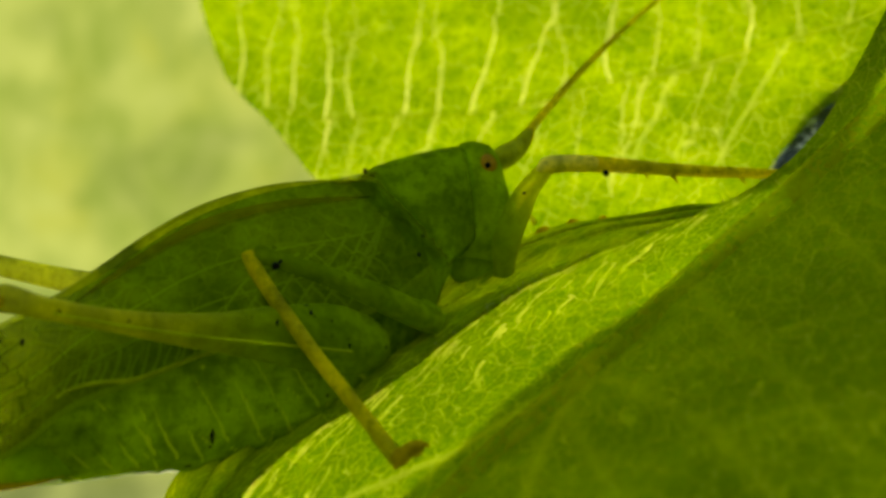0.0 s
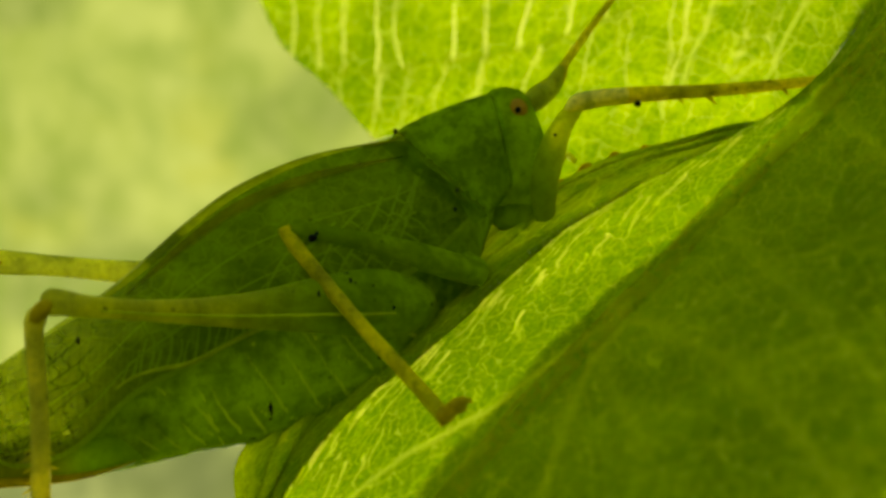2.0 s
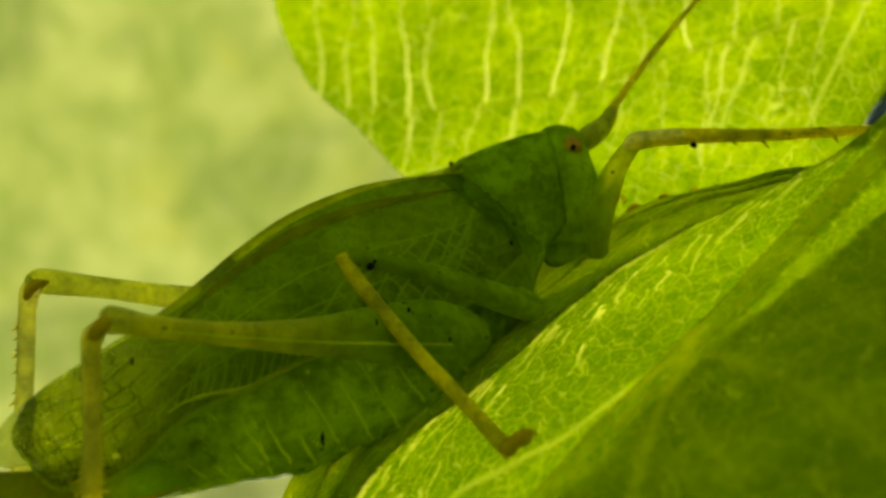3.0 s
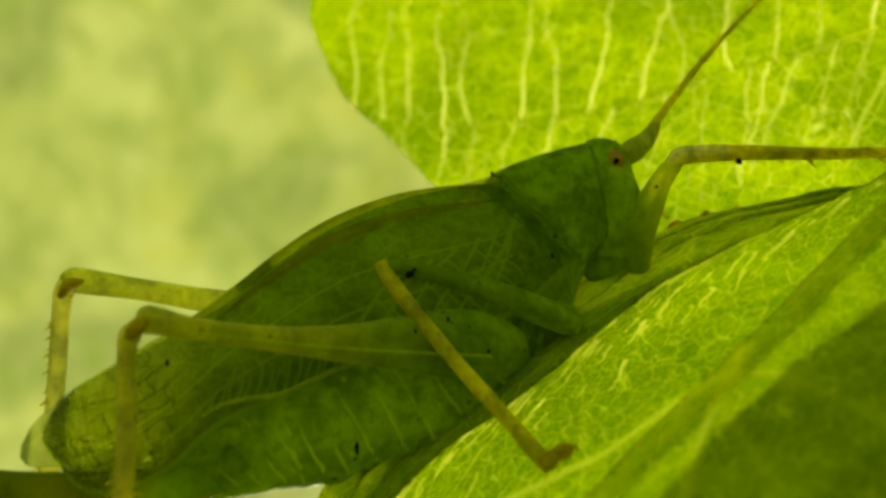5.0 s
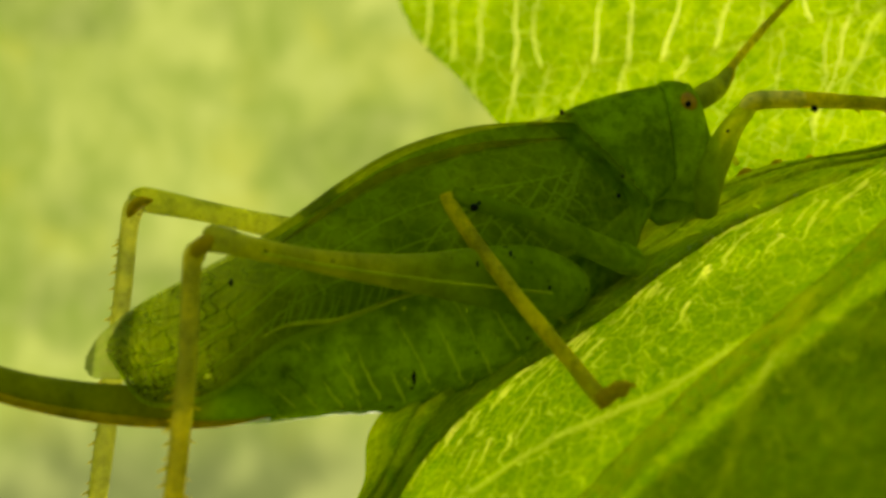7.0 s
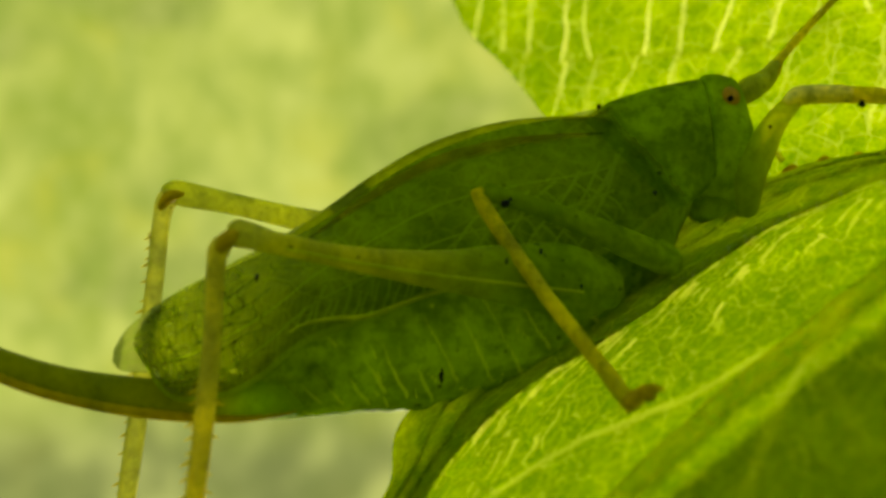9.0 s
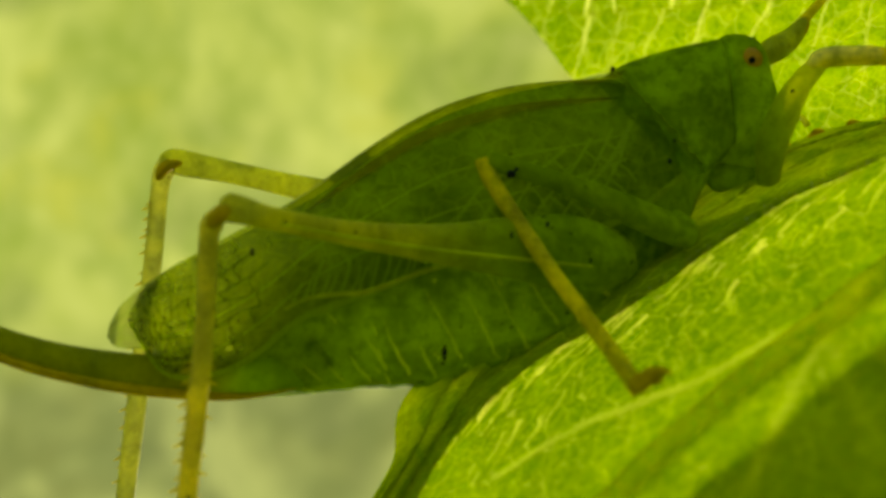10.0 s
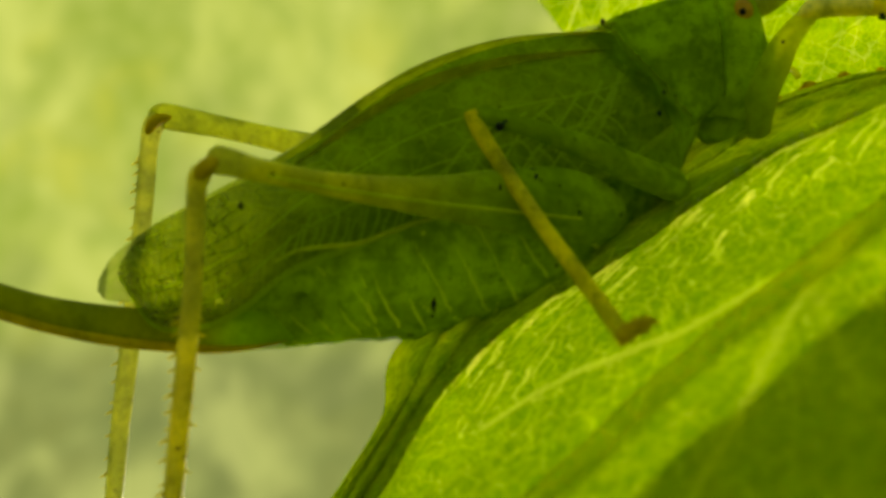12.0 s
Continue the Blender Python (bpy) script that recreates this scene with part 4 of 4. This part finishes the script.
                a, b = Vector(rows[k][q]).lerp(Vector(rows[k][q + 1]), f), Vector(rows[k + 1][q]).lerp(Vector(rows[k + 1][q + 1]), f - 0.25 + rng.uniform(0, 0.3))
                net.append([a.lerp(b, w / 6) + Vector((0.004 * math.sin(w), 0)) for w in range(7)])
    for line in net:
        part("cross_vein", loft([(*wing_point(min(max(u, 0), 0.99), min(max(v, 0.02), 0.97), -1, 0.012), rng.uniform(0.03, 0.055)) for u, v in line], len(line) * 2, 6), TIP_VEIN, bug)
    # hindwing: a clear rounded lobe that stands out behind the forewing
    over = glide([(-10.9, -1.4), (-11.2, -1.5), (-11.5, -1.72), (-12.2, -2.36), (-12.64, -3.1)], 24)
    below = glide([(-10.9, -3.9), (-11.2, -3.93), (-11.6, -3.95), (-12.35, -3.88), (-12.68, -3.55)], 24)
    film = [[Vector((a[0], -4.62 + 0.06 * noise.noise(Vector((a[0], v * 0.2, 0))), a[1])).lerp(Vector((b[0], -4.72, b[1])), v / 20) for v in range(21)] for a, b in zip(over, below)]
    cells = [[(*film[q][v], 0.07) for q in range(6, 25)] for v in (0, 6, 11, 16, 20)] + [[(*film[q][v], 0.05) for v in range(a, b)] for q, a, b in ((15, 0, 8), (18, 5, 13), (17, 11, 20), (20, 6, 14), (21, 12, 20), (24, 0, 21))]
    part("hindwing", sheet(film, 0.03), FILM, bug, "clear netted tip of the hindwing", veins=cells)

    # ovipositor: a long flattened sabre that curves up behind
    sabre = [(*(-3.77, -2.92, -4.31), 0.2), (*(-4.99, -3.57, -4.67), 0.48), (*(-6.4, -4.16, -4.95), 0.68), (*(-8.45, -4.48, -5.04), 0.78), (*(-11.53, -4.7, -4.85), 0.72), (*(-14.13, -5.04, -4.42), 0.64), (*(-16.05, -5.45, -3.83), 0.60), (*(-17.74, -5.83, -3.02), 0.52), (*(-19.21, -6.16, -1.99), 0.36), (*(-20.03, -6.35, -1.18), 0.05)]
    part("ovipositor", loft(sabre, 50, 16, flat=0.45), BLADE, bug)
    edge = [(p[0], p[1] - 0.16, p[2] - p[3] * 0.78, 0.19 * p[3] / 0.6 * min(1, 0.12 + 0.3 * k)) for k, p in enumerate(sabre[1:-1])]
    part("ovipositor_edge", loft(edge, 50, 8), RIM, bug, "yellow-brown lower edge")
    part("cercus", loft([(*(-5.45, -4.0, -4.3), 0.30), (*(-5.2, -4.2, -3.75), 0.28), (*(-4.75, -4.25, -4.1), 0.2), (*(-4.5, -4.2, -4.55), 0.05)], 18, 12), BELLY, bug)

    # legs
    spine_mesh = []

    def spine(at, way, size, parent):
        if not spine_mesh:
            b = bmesh.new()
            bmesh.ops.create_cone(b, cap_ends=True, segments=6, radius1=0.22, radius2=0.01, depth=1.0)
            for v in b.verts:
                v.co.z += 0.5
                v.co *= MM
            me = bpy.data.meshes.new("spine")
            b.to_mesh(me)
            b.free()
            me.materials.append(SHANK)
            spine_mesh.append(me)
        ob = new("spine", spine_mesh[0])
        ob.parent = parent
        q = Vector(way).to_track_quat("Z", "Y").to_matrix().to_4x4()
        ob.matrix_basis = Matrix.Translation(Vector(at) * MM - origin(parent)) @ q @ Matrix.Scale(size, 4)

    def spines(line, parent, first, last, n, way, size=0.5):
        pts = glide(line, 200)
        for k in range(n):
            x, y, z, r = pts[int(200 * (first + (last - first) * k / (n - 1)))]
            spine((x + way[0] * r * 0.7, y + way[1] * r * 0.7, z + way[2] * r * 0.7), way, size * (0.6 + 0.8 * ((k * 7) % 5) / 5), parent)

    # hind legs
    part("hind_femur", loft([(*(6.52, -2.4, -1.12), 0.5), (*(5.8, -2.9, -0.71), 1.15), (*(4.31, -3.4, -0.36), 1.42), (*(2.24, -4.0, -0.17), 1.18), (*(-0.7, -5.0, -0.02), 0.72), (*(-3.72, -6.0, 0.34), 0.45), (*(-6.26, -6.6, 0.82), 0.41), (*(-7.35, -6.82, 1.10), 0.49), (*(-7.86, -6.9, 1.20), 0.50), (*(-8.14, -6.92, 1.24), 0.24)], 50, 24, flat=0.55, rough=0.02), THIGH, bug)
    part("femur_ridge", loft([(*(4.96, -4.25, -0.82), 0.05), (*(2.41, -4.75, -0.56), 0.07), (*(-0.69, -5.55, -0.22), 0.07), (*(-3.69, -6.35, 0.22), 0.06), (*(-6.02, -6.9, 0.65), 0.05)], 30, 6), RIDGE, bug, "pale ridge along the thigh")
    part("femur_ridge", loft([(*(1.18, -4.1, 0.78), 0.03), (*(2.46, -3.8, 0.91), 0.06), (*(4.13, -3.4, 0.86), 0.08), (*(5.32, -3.0, 0.45), 0.07), (*(6.09, -2.7, -0.33), 0.04)], 24, 6), RIDGE, bug, "pale ridge along the thigh")
    part("hind_knee", loft([(-7.75, -7.05, 1.22, 0.12), (-7.92, -7.14, 1.08, 0.26), (-8.18, -7.16, 0.85, 0.30), (-8.42, -7.1, 0.55, 0.2), (-8.5, -7.05, 0.3, 0.06)], 18, 12, rough=0.15), JOINT, bug, "brown knee joint")
    shin = [(*(-8.02, -6.9, 0.98), 0.26), (*(-8.36, -6.9, 0.66), 0.40), (*(-8.50, -6.95, 0.02), 0.35), (*(-8.57, -7.0, -2.35), 0.34), (*(-8.75, -7.1, -4.91), 0.36), (*(-9.12, -7.2, -8.67), 0.36), (*(-9.57, -7.3, -13.9), 0.32)]
    tibia = part("hind_tibia", loft(shin, 50, 12, rough=0.03), SHANK_HIND, bug)
    spines(shin, tibia, 0.6, 0.98, 30, (-0.85, -0.1, -0.4), 0.46)
    spines(shin, tibia, 0.6, 0.98, 14, (0.85, -0.1, -0.3), 0.36)
    part("hind_femur", loft([(*(2.73, 1.2, 0.49), 0.9), (*(-1.96, 0.6, 1.3), 0.7), (*(-6.05, -0.2, 2.04), 0.5), (*(-8.69, -0.8, 2.6), 0.44), (*(-10.84, -1.3, 3.0), 0.52), (*(-11.3, -1.36, 3.06), 0.44), (-11.55, -1.4, 2.9, 0.25)], 40, 16, flat=0.6, rough=0.02), LEG, bug)
    part("hind_knee", loft([(-10.7, -1.72, 2.98, 0.06), (-10.98, -1.85, 2.93, 0.2), (-11.3, -1.87, 2.8, 0.25), (-11.55, -1.8, 2.5, 0.18), (-11.62, -1.75, 2.3, 0.05)], 18, 12, rough=0.15), JOINT, bug, "brown knee joint")
    shin = [(*(-11.2, -1.4, 3.02), 0.36), (*(-11.49, -1.4, 2.66), 0.42), (*(-11.67, -1.4, 1.81), 0.36), (*(-11.89, -1.4, -0.65), 0.36), (*(-12.43, -1.4, -5.57), 0.40), (*(-12.94, -1.4, -9.86), 0.38), (*(-13.5, -1.4, -15.85), 0.34)]
    tibia = part("hind_tibia", loft(shin, 50, 12, rough=0.03), SHANK_PALE, bug)
    spines(shin, tibia, 0.34, 0.98, 40, (-0.85, -0.1, -0.4), 0.40)
    # middle leg
    part("mid_coxa", loft([(*(7.9, -1.8, 0.9), 0.65), (*(8.55, -2.3, 0.4), 0.62), (*(8.76, -2.6, 0.15), 0.35)], 12, 14), GREEN, bug)
    part("mid_femur", loft([(8.85, -2.60, 0.24, 0.462), (7.50, -2.87, 0.80, 0.587), (5.30, -3.13, 1.70, 0.53), (3.13, -3.31, 2.43, 0.43), (1.16, -3.40, 3.02, 0.411)], 34, 16, rough=0.06), FEMUR, bug)
    shin = [(0.89, -3.50, 3.10, 0.267), (1.11, -3.60, 2.54, 0.349), (2.02, -4.10, 1.12, 0.308), (3.60, -5.50, -1.20, 0.295), (5.09, -6.70, -3.20, 0.293), (6.07, -7.60, -4.57, 0.312), (6.24, -7.85, -4.71, 0.241)]
    tibia = part("mid_tibia", loft(shin, 56, 14, rough=0.10), SHANK, bug)
    spines(shin, tibia, 0.45, 0.95, 7, (0.55, -0.3, 0.1), 0.28)
    part("mid_tarsus", loft([(5.99, -7.85, -4.66, 0.241), (6.17, -8.03, -4.57, 0.332), (6.44, -8.20, -4.36, 0.262), (6.62, -8.33, -4.26, 0.313), (6.87, -8.46, -4.17, 0.242), (6.97, -8.51, -4.19, 0.121)], 28, 12, rough=0.2), JOINT, bug, "brown jointed foot on the leaf")
    part("claw", loft([(6.90, -8.51, -4.15, 0.101), (7.08, -8.55, -4.09, 0.0808), (7.15, -8.55, -4.24, 0.0201)], 8, 6), JOINT, bug)
    part("claw", loft([(6.07, -7.94, -4.73, 0.121), (6.00, -8.11, -4.91, 0.0906), (6.15, -8.11, -4.99, 0.0201)], 8, 6), JOINT, bug)
    # front leg
    part("front_femur", loft([(*(11.84, -1.8, 2.28), 0.42), (*(11.85, -2.1, 3.55), 0.58), (*(12.19, -2.3, 4.74), 0.60), (*(12.75, -2.5, 5.92), 0.48), (*(13.47, -2.6, 6.82), 0.36)], 34, 16, rough=0.05), FORELEG, bug)
    shin = [(*(13.38, -2.6, 6.86), 0.34), (*(14.08, -2.6, 7.04), 0.34), (*(15.17, -2.6, 7.08), 0.36), (*(16.48, -2.6, 7.08), 0.34), (20.0, -2.4, 6.95, 0.27), (25.5, -1.6, 7.0, 0.22)]
    # sleeve over the knee and upper shin that carries the painted gloss
    part("front_knee", loft([(*(13.12, -2.75, 6.63), 0.2), (*(13.47, -2.75, 6.93), 0.37), (*(14.05, -2.72, 7.06), 0.39), (14.9, -2.7, 7.09, 0.36), (15.5, -2.7, 7.09, 0.37), (15.9, -2.68, 7.09, 0.2)], 16, 12, rough=0.1), GLOSS_KNEE, bug, "knee joint with its white gloss painted into the colour")
    tibia = part("front_tibia", loft(shin, 44, 12, rough=0.08), SHANK, bug)
    spines(shin, tibia, 0.62, 0.9, 5, (0.5, -0.2, -0.8), 0.5)
    # specks
    for k, (spot, r, tall) in enumerate((((16.05, -2.95, 6.66), 0.13, 0.9), ((1.98, -3.85, 2.54), 0.16, 0.8), ((2.18, -3.85, 2.73), 0.08, 1.0), ((-0.41, -4.05, -4.02), 0.075, 3.0), ((-7.23, -5.57, -0.39), 0.075, 1.8), ((12.43, -3.05, 5.72), 0.08, 0.8), ((5.96, -1.1, 6.75), 0.11, 0.9), ((8.11, -2.85, 3.88), 0.08, 0.9), ((7.93, -2.88, 3.1), 0.07, 1.2), ((3.3, -4.6, 0.7), 0.06, 2.0), ((4.9, -4.0, -0.6), 0.06, 1.4), ((2.0, -4.75, 0.3), 0.05, 2.2))):
        bm = ball(spot, r, r, r * tall, 7)
        for v in bm.verts:
            v.co += (v.co - Vector(spot)) * 0.9 * noise.noise(v.co * 0.9 / r + Vector((k, 0, 0)))
        part("speck", bm, BLACK, bug)


build_setting()
build_far_leaf()
swaying = build_under_leaf()
build_near_leaf()
build_stem()
build_twig()
build_cricket()


# how far the swaying leaf has drawn back across the rib, in millimetres
SWAY = [(0, 0.0), (1.0, 0.5), (1.5, 0.0), (2.5, 0.0), (2.8, 1.2), (3.2, 2.2), (3.5, 3.2), (3.7, 3.2), (5.3, 2.3), (5.6, 1.9), (6.0, 1.0), (6.2, 1.6), (6.5, 2.4), (8.3, 2.4), (9.5, 2.7), (10.3, 3.2), (12, 3.4)]


def motions():
    base = TILT @ Matrix.Translation(BASES[swaying.name])
    across = Vector((0.42, -0.52, -0.75))
    walk(swaying, [(t, base @ Matrix.Translation(across * d * MM)) for t, d in SWAY])
    walk(cam, [(t, TILT @ held(*row)) for t, *row in PATH], exposures=[(t, stops, 8100, -2) for t, stops in ((0, 0.95), (0.5, 0.95), (1.0, 0.85), (1.5, 0.96), (2.0, 1.0), (2.5, 1.04), (3.0, 0.98), (5.5, 0.96), (6.0, 1.0), (9.5, 1.0), (12, 1.03))])


motions()
